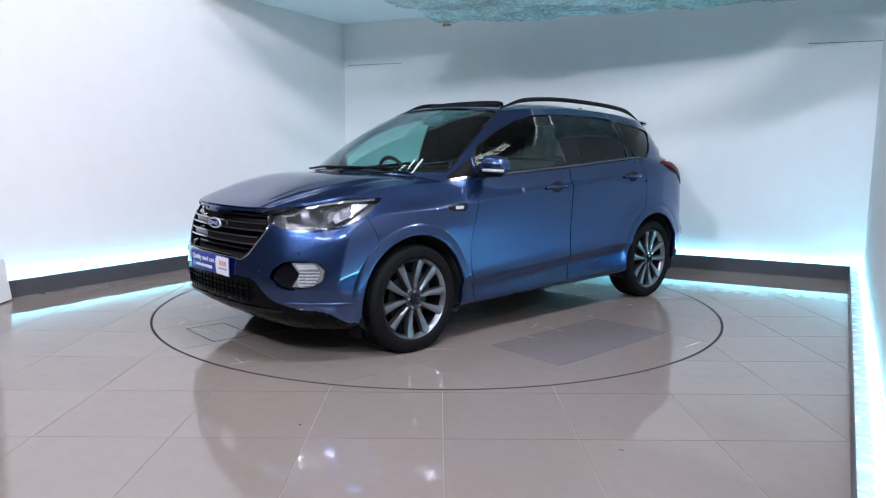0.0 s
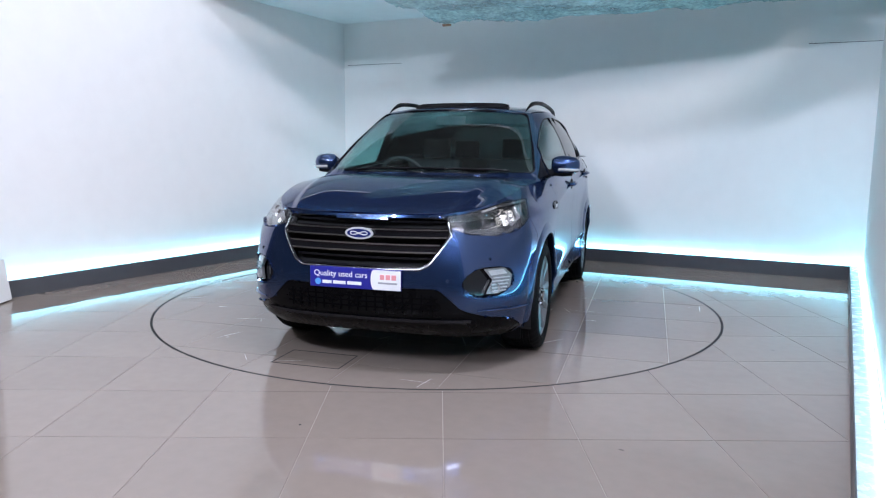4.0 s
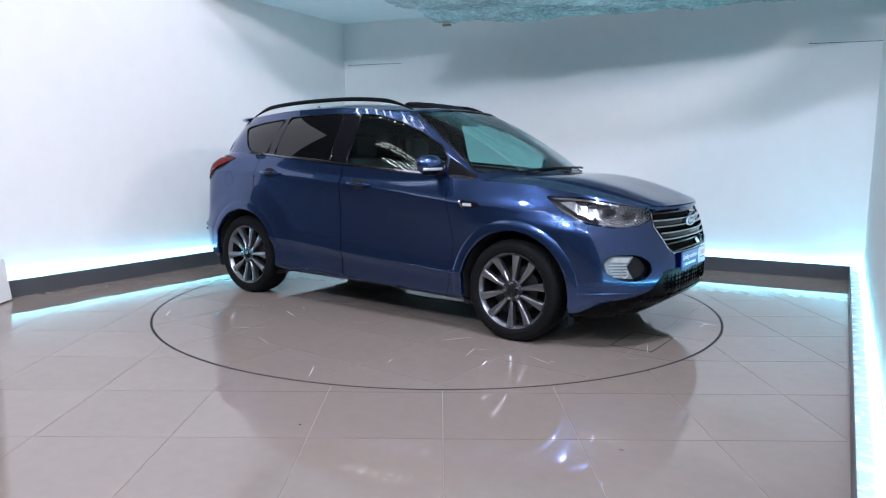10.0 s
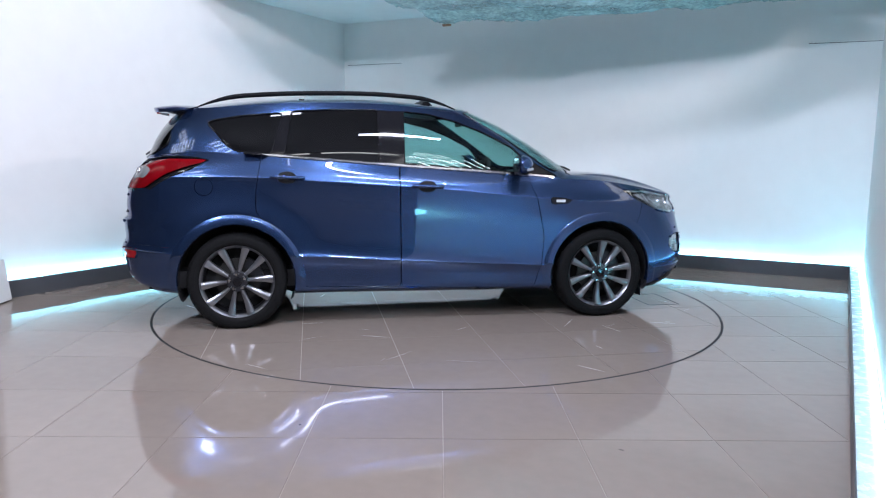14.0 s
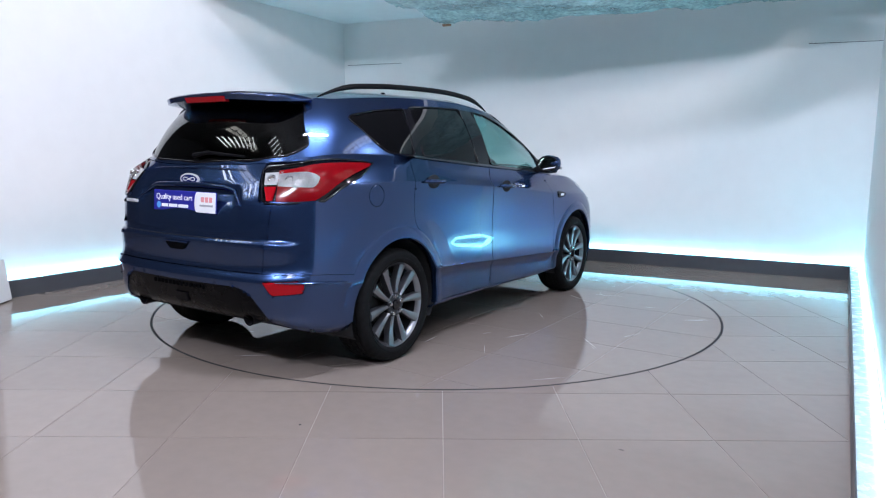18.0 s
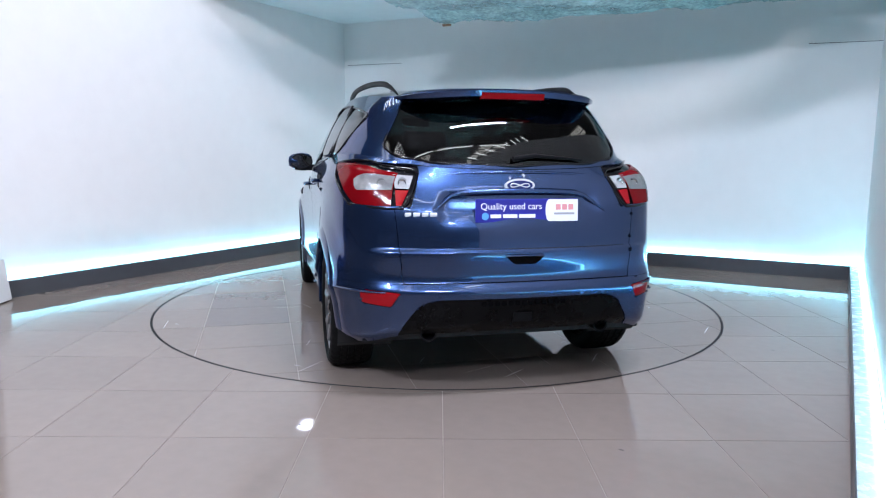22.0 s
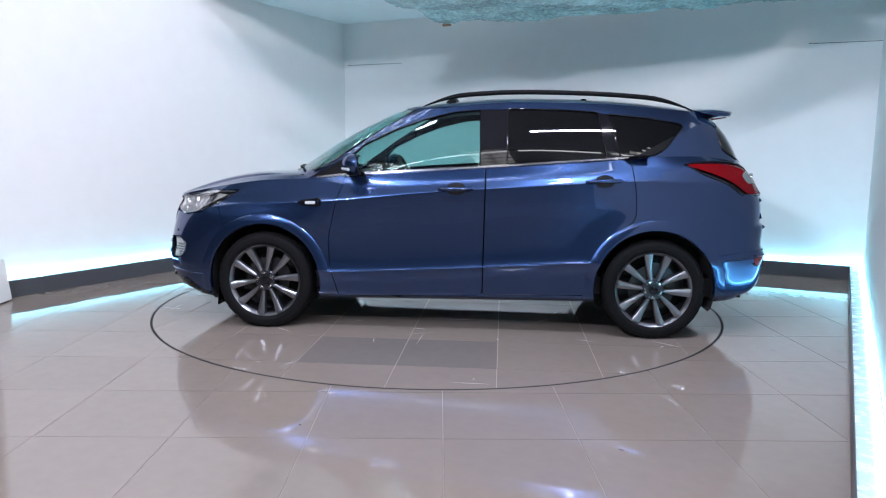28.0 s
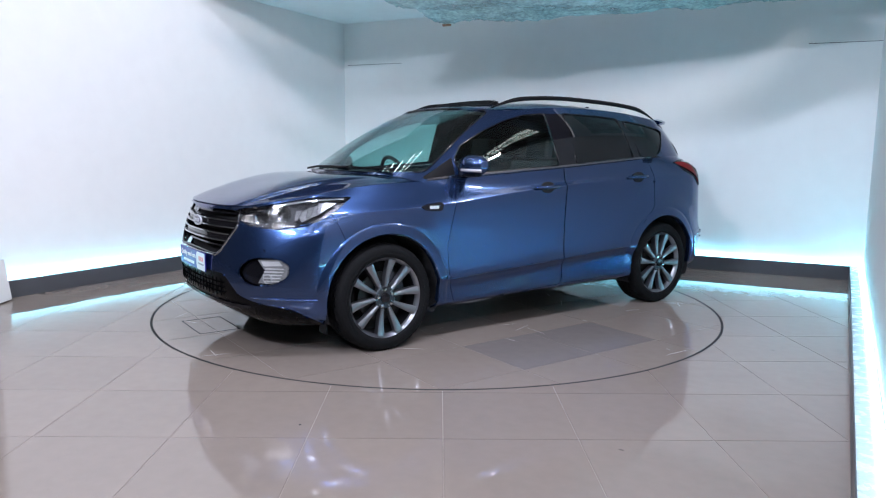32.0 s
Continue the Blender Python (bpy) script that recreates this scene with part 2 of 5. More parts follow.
def slab(near, far, i, z0, z1):
    """An upright slab between two offset lines of a run, on its side i."""
    bm = bmesh.new()
    base = [near[i], near[i + 1], far[i + 1], far[i]]
    return prism(bm, [Vector((p.x, p.y, z0)) for p in base], (0, 0, z1 - z0))


for i, nm in enumerate(("wall_left", "wall_back", "wall_right")):
    thing(nm, slab(FACE, BACKF, i, 0, ROOM_H if i else WALL_H), M_WALL, "smooth white painted wall panel of the photo bay", "wall", kind="structure")
    side = ("left", "back", "right")[i]
    pl = thing("plinth_" + side, slab(FRONT, FACE, i, 0, PLINTH_H), M_PLINTH,
               "low dark grey laminate plinth along the wall", "plinth", kind="structure")
    part("film_cover", slab([a.lerp(b, 0.05) for a, b in zip(FRONT, FACE)], [a.lerp(b, 0.97) for a, b in zip(FRONT, FACE)],
                            i, PLINTH_H + 0.001, PLINTH_H + 0.004), M_FILM, pl, "crinkled milky plastic film")
    tagged(thing("led_strip", slab(LED_A, LED_B, i, PLINTH_H + 0.005, PLINTH_H + 0.014), M_LED,
                 "glowing cyan light strip on the plinth", "light strip", "wall light strips"))

# floor: tiles of 0.6 m on a pale bed, cut round by the turntable
TABLE_R, TILE = 2.245, 0.597
GX, GY = 0.03, -2.885
bed = bmesh.new()
bm_box(bed, -16, 16, -16, 12, -0.2, -0.002)
floor = thing("floor", bed, M_GROUT, "brown grout bed under polished grey floor tiles", "floor", kind="structure")
far = bmesh.new()
for (x0, x1, y0, y1) in ((-15, 15, -15, GY - 4 * TILE), (-15, GX - 7 * TILE, GY - 4 * TILE, 11), (GX + 8 * TILE, 15, GY - 4 * TILE, 11),
                         (GX - 7 * TILE, GX + 8 * TILE, GY + 13 * TILE, 11)):
    bm_box(far, x0, x1 - 0.003, y0, y1 - 0.003, -0.002, 0.0)
part("outer_paving", far, M_HALLFLOOR, floor, "polished grey porcelain paving of the hall")


def clip_circle(poly, r, inside):
    """Clips a polygon against a circle about the origin (fine steps along the arc)."""
    dense = []
    for i, p in enumerate(poly):
        q = poly[(i + 1) % len(poly)]
        dense += [p.lerp(q, k / 24) for k in range(24)]
    keep = []
    for i, p in enumerate(dense):
        q = dense[(i + 1) % len(dense)]
        pin, qin = (p.length < r) == inside, (q.length < r) == inside
        if pin:
            keep.append(p)
        if pin != qin:
            a, b = p, q
            for _ in range(22):
                c = (a + b) / 2
                if ((c.length < r) == inside) == pin:
                    a = c
                else:
                    b = c
            keep.append((a + b) / 2)
    if len(keep) < 3:
        return None
    out = []
    for i, p in enumerate(keep):      # arcs between two points on the circle
        q = keep[(i + 1) % len(keep)]
        out.append(p)
        if abs(p.length - r) < 1e-3 and abs(q.length - r) < 1e-3 and (p - q).length > 0.03:
            a0, a1 = math.atan2(p.y, p.x), math.atan2(q.y, q.x)
            da = (a1 - a0 + math.pi) % math.tau - math.pi
            n = max(2, int(abs(da) / 0.02))
            out += [Vector((r * math.cos(a0 + da * k / n), r * math.sin(a0 + da * k / n))) for k in range(1, n)]
    res = [out[0]]                    # drop points on straight runs
    for i in range(1, len(out)):
        a, b, c = res[-1], out[i], out[(i + 1) % len(out)]
        u, v = b - a, c - b
        if abs(u.x * v.y - u.y * v.x) > 1e-7:
            res.append(b)
    return res


def tile_field(parent, radius, inside, gx, gy, ox, oy, nx, ny, joint, z0, z1, material, special=None):
    whole = bmesh.new()
    bm_box(whole, 0, TILE - joint, 0, TILE - joint, z0, z1)
    me = finish("tile", whole, material)
    for i in nx:
        for j in ny:
            x, y = gx + i * TILE, gy + j * TILE
            c = [Vector((x, y)), Vector((x + TILE - joint, y)), Vector((x + TILE - joint, y + TILE - joint)), Vector((x, y + TILE - joint))]
            d = [p.length for p in c]
            near = min(d) if x * (x + TILE) > 0 or y * (y + TILE) > 0 else 0
            cross = min((Vector((min(max(0, x), x + TILE), min(max(0, y), y + TILE)))).length, near)
            if inside and cross > radius or not inside and max(d) < radius:
                continue
            m = special(i, j) if special else None
            if (inside and max(d) < radius) or (not inside and cross > radius):
                if m:
                    one = me.copy()
                    one.materials[0] = m
                    ob = new("tile", one)
                else:
                    ob = new("tile", me)
                ob.location = (x, y, 0)
            else:
                poly = clip_circle(c, radius, inside)
                if not poly:
                    continue
                bm = bmesh.new()
                prism(bm, [Vector((p.x, p.y, z0)) for p in poly], (0, 0, z1 - z0))
                bmesh.ops.triangulate(bm, faces=[f for f in bm.faces if len(f.verts) > 4])
                ob = new("tile", finish("tile", bm, m or material))
            ob.parent = parent


tile_field(floor, TABLE_R + 0.009, False, GX, GY, 0, 0, range(-7, 8), range(-4, 13), 0.004, -0.002, 0.0, M_TILE)

# turntable: steel ring, bed and its own tiles, all turning together
disc = bmesh.new()
lathe(disc, [(0.0, -0.0012), (TABLE_R - 0.011, -0.0012), (TABLE_R - 0.011, -0.0018)], Matrix.Identity(4), 128)
turntable = thing("turntable", disc, M_GROUT, "round tiled car turntable set flush in the floor", "turntable")
gap = bmesh.new()
lathe(gap, [(TABLE_R - 0.0105, -0.0010), (TABLE_R + 0.012, -0.0010)], Matrix.Identity(4), 128)
thing("turntable_gap", gap, M_GAP, "thin black gap round the turntable", "floor joint", kind="structure")


TX, TY = 0.08, 1.247 - 6 * TILE
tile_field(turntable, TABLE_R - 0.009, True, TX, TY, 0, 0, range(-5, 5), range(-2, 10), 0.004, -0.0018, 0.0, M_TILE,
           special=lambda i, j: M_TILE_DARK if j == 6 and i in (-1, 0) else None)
hatch = bmesh.new()
for x0, x1, y0, y1 in ((1.71, 1.716, -0.43, 0.01), (1.984, 1.99, -0.43, 0.01), (1.716, 1.984, -0.43, -0.424), (1.716, 1.984, 0.004, 0.01)):
    bm_box(hatch, x0, x1, y0, y1, -0.003, 0.0012)
part("hatch_outline", hatch, M_GAP, turntable, "dark outline of a small access hatch")

# ceiling over the back of the bay; its front edge lets the hall lights fall in beneath
ceil = bmesh.new()
edge_l = meet(shifted(L_LEFT, PLINTH_D + 0.1), line(-2.65, 1.75, BACK_DIR))
# unseen front edge, slanted so that its shadow on the back wall rises rightwards
edge_r = meet(shifted(L_RIGHT, -PLINTH_D - 0.1), line(-2.65, 1.75, BACK_DIR)).lerp(BACKF[2], 0.32)
prism(ceil, [Vector((p.x, p.y, ROOM_H)) for p in (edge_l, BACKF[1], BACKF[2], edge_r)], (0, 0, 0.06))
thing("ceiling", ceil, M_CEIL, "plain white bay ceiling behind the turntable", "ceiling", kind="structure")

# crumpled plastic film hung below the ceiling
film = bmesh.new()
c00, c10, c01 = Vector((0.05, 2.60, 2.75)), Vector((3.75, 1.05, 2.75)), Vector((-0.95, 0.72, 2.80))
rows = []
NF, MF = 90, 40
for i in range(NF + 1):
    row = []
    for j in range(MF + 1):
        a, b = i / NF, j / MF
        # unseen near edge narrows rightwards to shape the shadow on the back wall
        p = c00 + (c10 - c00) * a + (c01 - c00) * b * (1 - 0.42 * a)
        w = noise.noise((a * 9 + b * 3, b * 5, 1.3)) * 0.05 + abs(noise.noise((a * 26 - b * 18, b * 22, 4.1))) * 0.045 \
            + abs(noise.noise((a * 60, b * 40 + a * 25, 7.7))) * 0.02
        sag = -0.05 * math.sin(math.pi * a) * (0.4 + b)
        row.append(film.verts.new(p + Vector((0, 0, w + sag - 0.03))))
    rows.append(row)
for a, b in zip(rows, rows[1:]):
    for j in range(MF):
        film.faces.new((a[j], a[j + 1], b[j + 1], b[j]))
M_SHEET = vary(mat("crinkled_clear_film", (0.46, 0.68, 0.68), 0.14, 0.15, spec=0.9), 3.0, 0.4, 1.4, 0.08, 0.4, 22.0)
sheet_ob = thing("plastic_sheet", film, M_SHEET, "crumpled greenish plastic film hung under the ceiling", "plastic sheet", smooth=50)
tape = bmesh.new()
bm_box(tape, -0.05, 0.05, -0.02, 0.02, -0.012, 0.012, Matrix.Translation((0.08, 2.60, 2.715)) @ Matrix.Rotation(radians(-25), 4, "Z"))
part("tape", bevelled(tape, 0.006), vary(mat("brown_tape", (0.35, 0.17, 0.10), 0.5), 20.0), sheet_ob, "knot of brown tape")
for k, (ln, u0, u1, z) in enumerate(((shifted(L_BACK, PLINTH_D), -5.05, -4.2, 2.415), (shifted(L_BACK, PLINTH_D), 0.55, 1.2, 2.375))):
    bm = bmesh.new()
    a, b = ln[0] + ln[1] * u0, ln[0] + ln[1] * u1
    n = Vector((-ln[1].y, ln[1].x, 0)) * -0.002
    prism(bm, [Vector((a.x, a.y, z)), Vector((b.x, b.y, z - 0.01)), Vector((b.x, b.y, z - 0.014)), Vector((a.x, a.y, z - 0.005))], n)
    thing("panel_joint", bm, M_GAP, "thin open joint between wall panels", "wall joint", kind="structure")

# white panel end at the mouth of the bay
post = bmesh.new()
bm_box(post, -0.12, 0.0, 0.0, 0.16, 0.0, 0.34, Matrix.Translation((-3.515, -0.29, 0.012)) @ Matrix.Rotation(radians(-7), 4, "Y"))
thing("white_block", bevelled(post, 0.006), M_WALL, "low white block at the end of the plinth", "block")

# the dark hall behind the camera
def hall_wall(nm, x0, x1, y0, y1, z0, z1, mt):
    bm = bmesh.new()
    bm_box(bm, x0, x1, y0, y1, z0, z1)
    thing(nm, bm, mt, "grey clad wall of the large hall", "wall", kind="structure")


hall_wall("wall_hall_front", -12, 12, -15.2, -15, 0, 6.4, M_HALL)
hall_wall("wall_hall_east", 12, 12.2, -15, 9, 0, 6.4, M_HALL)
hall_wall("wall_hall_west", -12.2, -12, -15, 9, 0, 6.4, M_HALL)
hall_wall("wall_hall_rear", -12, 12, 9, 9.2, 0, 6.4, M_HALL)
hc = bmesh.new()
bm_box(hc, -12, 12, -15, 9, 6.4, 6.5)
thing("ceiling_hall", hc, M_HALLROOF, "grey hall roof with translucent roof lights", "ceiling", kind="structure")


def roof_light(x, y, lx, ly, z=6.3):
    """A translucent roof light with glazing bars."""
    bm = bmesh.new()
    bm_box(bm, -lx / 2, lx / 2, -ly / 2, ly / 2, 0, 0.05)
    ob = thing("roof_light", bm, M_PANEL, "bright translucent roof light with dark glazing bars", "roof light", "hall roof lights")
    for k in range(1, 6):
        b2 = bmesh.new()
        bm_box(b2, -lx / 2, lx / 2, -ly / 2 + ly * k / 6 - 0.04, -ly / 2 + ly * k / 6 + 0.04, -0.03, 0.0)
        part("glazing_bar", b2, M_HALL, ob)
    b2 = bmesh.new()
    bm_box(b2, -0.04, 0.04, -ly / 2, ly / 2, -0.05, -0.031)
    part("glazing_bar", b2, M_HALL, ob)
    ob.location = (x, y, z)


for x, y, lx, ly in ((-4.6, -8.0, 0.9, 3.2), (-0.8, -8.6, 0.9, 3.2), (3.0, -8.0, 0.9, 3.2), (6.5, -7.0, 0.9, 3.2), (-7.0, -3.0, 0.9, 3.2), (6.0, -2.2, 0.9, 3.2)):
    roof_light(x, y, lx, ly)


def batten_rack(x, y, z, turn, n, tilt):
    """A rack of short tube lights under the hall roof."""
    bm = bmesh.new()
    bm_box(bm, -0.05, 0.05, -0.15 * n, 0.15 * n, 0.03, 0.07)
    ob = thing("tube_rack", bm, M_HALL, "rack of short white tube lights hung in the hall", "light rack", "hall tube racks")
    for k in range(n):
        b2 = bmesh.new()
        yy = (k - (n - 1) / 2) * 0.29
        tube(b2, [(-0.42, yy, 0.0), (0.42, yy, 0.0)], 0.028, 8)
        part("tube_light", b2, M_TUBE, ob)
    for k in (-1, 1):
        b2 = bmesh.new()
        tube(b2, [(0, 0.12 * n * k, 0.06), (0, 0.12 * n * k, 6.4 - z)], 0.01, 6)
        part("hanger", b2, M_HALL, ob)
    ob.matrix_world = pose(x, y, z, 0, tilt, turn)


batten_rack(-2.6, -4.4, 4.3, 20, 8, 0)
batten_rack(2.4, -4.9, 4.3, -30, 8, 0)
batten_rack(-5.2, -2.6, 4.3, 60, 8, 0)
batten_rack(-2.0, 0.3, 4.5, 60, 8, 0)


def batten_line(x, y, z, turn, n):
    """Long tubes end to end on one trunking."""
    bm = bmesh.new()
    bm_box(bm, -0.8 * n, 0.8 * n, -0.06, 0.06, 0.04, 0.10)
    ob = thing("batten_line", bm, M_HALL, "row of long white tubes on a hung trunking", "light row", "hall light rows")
    for k in range(n):
        b2 = bmesh.new()
        xx = (k - (n - 1) / 2) * 1.6
        tube(b2, [(xx - 0.7, 0, 0), (xx + 0.7, 0, 0)], 0.035, 8)
        part("tube_light", b2, M_TUBE, ob)
    for k in (-1, 1):
        b2 = bmesh.new()
        tube(b2, [(0.7 * n * k, 0, 0.1), (0.7 * n * k, 0, 6.4 - z)], 0.01, 6)
        part("hanger", b2, M_HALL, ob)
    ob.matrix_world = pose(x, y, z, 0, 0, turn)


batten_line(-0.8, -5.3, 4.7, 4, 5)
batten_line(-1.2, -8.8, 4.7, -6, 5)

# pale scuffs and a few dark specks on the turntable and floor
rnd = random.Random(11)


def scuffs(n, r0, r1, dark):
    bm = bmesh.new()
    for _ in range(n):
        a, r = rnd.uniform(0, math.tau), math.sqrt(rnd.uniform(r0 * r0, r1 * r1))
        c, d = Vector((r * math.cos(a), r * math.sin(a), 0.0006)), rnd.uniform(0, math.tau)
        ln, w = (rnd.uniform(0.006, 0.015), rnd.uniform(0.004, 0.008)) if dark else (rnd.uniform(0.02, 0.14), rnd.uniform(0.0015, 0.005))
        u, v = Vector((math.cos(d), math.sin(d), 0)), Vector((-math.sin(d), math.cos(d), 0))
        pts = [c - u * ln + v * w * 0.2, c - u * ln * 0.3 - v * w, c + u * ln * 0.5 - v * w * 0.6, c + u * ln + v * w * 0.1, c + u * ln * 0.2 + v * w]
        bm.faces.new([bm.verts.new(p) for p in pts])
    return bm


part("scuff_marks", scuffs(46, 0.9, 2.15, False), mat("pale_scuff", (0.40, 0.36, 0.33), 0.5), turntable, "pale scuffs")["kind"] = "stuff"
thing("floor_specks", scuffs(16, 2.4, 4.2, True), M_GAP, "small dark specks of dirt on the tiles", "dirt", kind="stuff")

import functools

# ---------------------------------------------------------------- the car: x forward, y left, z up, origin between the axles
CAR_X, CAR_Y = -0.212, 0.157
AXLE, HUB_Z, TYRE_R = 1.345, 0.338, 0.342
car = tagged(new("car"), "metallic blue five-door compact SUV with dark alloy wheels on the turntable", "car")

# plan of the lower body, front centre to rear centre, at its widest
PLAN_X = [(0, 2.262), (1, 2.245), (2, 2.175), (3, 2.065), (4, 1.91), (5, 1.74), (6, 1.34), (7, 0.87), (8, 0.3), (9, -0.3), (10, -0.93),
          (11, -1.34), (12, -1.74), (13, -1.95), (14, -2.085), (15, -2.165), (16, -2.205), (17, -2.215)]
PLAN_Y = [(0, 0.0), (1, 0.33), (2, 0.58), (3, 0.735), (4, 0.845), (5, 0.895), (6, 0.915), (7, 0.912), (8, 0.905), (9, 0.905), (10, 0.912),
          (11, 0.918), (12, 0.895), (13, 0.845), (14, 0.745), (15, 0.58), (16, 0.3), (17, 0.0)]
# upper edge of the lower body: bonnet edge, wing top, belt, tailgate shelf
TOP_X = [(0, 2.185), (1, 2.165), (2, 2.085), (3, 1.955), (4, 1.80), (5, 1.63), (6, 1.34), (7, 1.04), (8, 0.5), (9, -0.25), (10, -0.93),
         (11, -1.32), (12, -1.62), (13, -1.80), (14, -1.91), (15, -1.985), (16, -2.03), (17, -2.045)]
TOP_Y = [(0, 0.0), (1, 0.32), (2, 0.53), (3, 0.635), (4, 0.70), (5, 0.745), (6, 0.785), (7, 0.80), (8, 0.858), (9, 0.868), (10, 0.86),
         (11, 0.838), (12, 0.772), (13, 0.695), (14, 0.615), (15, 0.49), (16, 0.28), (17, 0.0)]
TOP_Z = [(0, 0.905), (1, 0.907), (2, 0.92), (3, 0.945), (4, 0.975), (5, 1.005), (6, 1.045), (7, 1.055), (8, 1.095), (9, 1.145), (10, 1.195),
         (11, 1.228), (12, 1.235), (13, 1.22), (14, 1.20), (15, 1.18), (16, 1.168), (17, 1.163)]
# levels below it: (height, inset from the plan) along the same run
LEVELS = [
    ([(0, 0.205), (3, 0.20), (4.5, 0.195), (7, 0.215), (10, 0.235), (12, 0.25), (13.5, 0.29), (15, 0.34), (17, 0.34)],
     [(0, 0.20), (3, 0.14), (5, 0.10), (7, 0.09), (10, 0.09), (12, 0.09), (14, 0.07), (17, 0.10)]),
    ([(0, 0.285), (3, 0.27), (4.5, 0.26), (7, 0.26), (10, 0.28), (12, 0.30), (13.5, 0.335), (15, 0.385), (17, 0.39)],
     [(0, 0.075), (3, 0.05), (5, 0.03), (7, 0.02), (10, 0.02), (12, 0.03), (14, 0.03), (17, 0.05)]),
    ([(0, 0.37), (3, 0.37), (5, 0.36), (7, 0.36), (10, 0.445), (12, 0.45), (14, 0.47), (17, 0.47)],
     [(0, 0.01), (3, 0.01), (5, 0.012), (7, 0.016), (10, 0.016), (12, 0.01), (14, 0.012), (17, 0.02)]),
    ([(0, 0.47), (3, 0.46), (5, 0.43), (7, 0.418), (9, 0.478), (10, 0.520), (12, 0.54), (14, 0.56), (17, 0.56)],
     [(0, 0.0), (3, 0.0), (5, 0.006), (7, 0.0), (10, 0.0), (12, 0.0), (14, 0.0), (17, 0.0)]),
    ([(0, 0.60), (3, 0.59), (5, 0.60), (7, 0.60), (10, 0.66), (12, 0.68), (14, 0.64), (17, 0.63)],
     [(0, 0.006), (3, 0.012), (5, 0.006), (7, 0.004), (8.5, 0.005), (10, 0.004), (11.5, 0.0), (12.5, 0.008), (14, 0.026), (17, 0.032)]),
    ([(0, 0.73), (3, 0.72), (5, 0.75), (7, 0.76), (10, 0.82), (12, 0.82), (14, 0.776), (17, 0.772)],
     [(0, 0.025), (3, 0.045), (5, 0.010), (6, 0.0), (7, 0.004), (8.5, 0.005), (10, 0.004), (11.5, 0.002), (12.5, 0.01), (14, 0.035), (17, 0.024)]),
    ([(0, 0.80), (3, 0.795), (5, 0.84), (7, 0.872), (8, 0.932), (9, 0.975), (10, 1.014), (11, 1.034), (12, 1.03), (14, 0.965), (17, 0.93)],
     [(0, 0.040), (3, 0.070), (4, 0.066), (5, 0.036), (6, 0.018), (7, 0.003), (10, 0.003), (11, 0.007), (12, 0.017), (13, 0.026), (14, 0.055),
      (16, 0.050), (17, 0.042)]),
    ([(0, 0.83), (3, 0.825), (5, 0.87), (7, 0.907), (8, 0.968), (9, 1.011), (10, 1.05), (11, 1.068), (12, 1.065), (14, 1.0), (17, 0.96)],
     [(0, 0.048), (3, 0.085), (4, 0.085), (5, 0.052), (6, 0.025), (7, 0.002), (10, 0.002), (11, 0.006), (12, 0.018), (13, 0.03), (14, 0.065),
      (16, 0.06), (17, 0.05)]),
    ([(0, 0.875), (3, 0.89), (5, 0.94), (7, 0.98), (9, 1.065), (10, 1.115), (11, 1.15), (12, 1.15), (14, 1.10), (17, 1.06)],
     [(0, 0.060), (3, 0.13), (4, 0.135), (5, 0.105), (6, 0.075), (7, 0.040), (8, 0.026), (10, 0.026), (11, 0.036), (12, 0.05), (13, 0.07),
      (14, 0.11), (16, 0.12), (17, 0.115)]),
]


def soft(pairs, u, top, odd=False, flat=True, w=0.4):
    """keyed() with its bends eased, mirrored about both ends."""
    acc = 0.0
    for d, k in ((-w, 0.25), (0.0, 0.5), (w, 0.25)):
        a, sg = u + d, 1
        if a < 0:
            a, sg = -a, -1 if odd else 1
        elif a > top:
            a, sg = 2 * top - a, -1 if odd else 1
        acc += k * sg * keyed(pairs, a, flat)
    return acc


@functools.lru_cache(None)
def plan(u):
    return Vector((soft(PLAN_X, u, 17), soft(PLAN_Y, u, 17, True, False), 0))


@functools.lru_cache(None)
def top_edge(u):
    return Vector((soft(TOP_X, u, 17), soft(TOP_Y, u, 17, True, False), soft(TOP_Z, u, 17)))


def ease(a, b, x):
    t = max(0.0, min(1.0, (x - a) / (b - a)))
    return t * t * (3 - 2 * t)


@functools.lru_cache(None)
def outward(u):
    e = 1e-3
    a, b = plan(max(0, u - e)), plan(min(17, u + e))
    n = Vector((b.y - a.y, a.x - b.x, 0))
    n = n.normalized() if n.length > 0 else Vector((1, 0, 0))
    if n.dot(plan(u) - Vector((0.02, 0, 0))) < 0:
        n = -n
    return n


@functools.lru_cache(None)
def lower_nodes(u):
    n, p = outward(u), plan(u)
    nodes = [p - n * soft(ins, u, 17) + Vector((0, 0, soft(z, u, 17))) for z, ins in LEVELS]
    nodes.append(top_edge(u))
    return nodes


def lower_point(u, v):
    """u: 0 front centre to 17 rear centre; v: 0 bottom to 1 top."""
    nodes = lower_nodes(u)
    k = v * (len(nodes) - 1)
    p = Vector([keyed([(i, q[c]) for i, q in enumerate(nodes)], k) for c in range(3)])
    if u > 14:      # pressed recess round the plate
        half = 0.44 - 0.55 * max(0.0, p.z - 0.97)
        p.x += 0.028 * (1 - ease(half - 0.05, half + 0.02, abs(p.y))) * (1 - ease(1.030, 1.050, p.z)) * ease(0.84, 1.03, p.z)
    return p + outward(u) * relief(u, p)


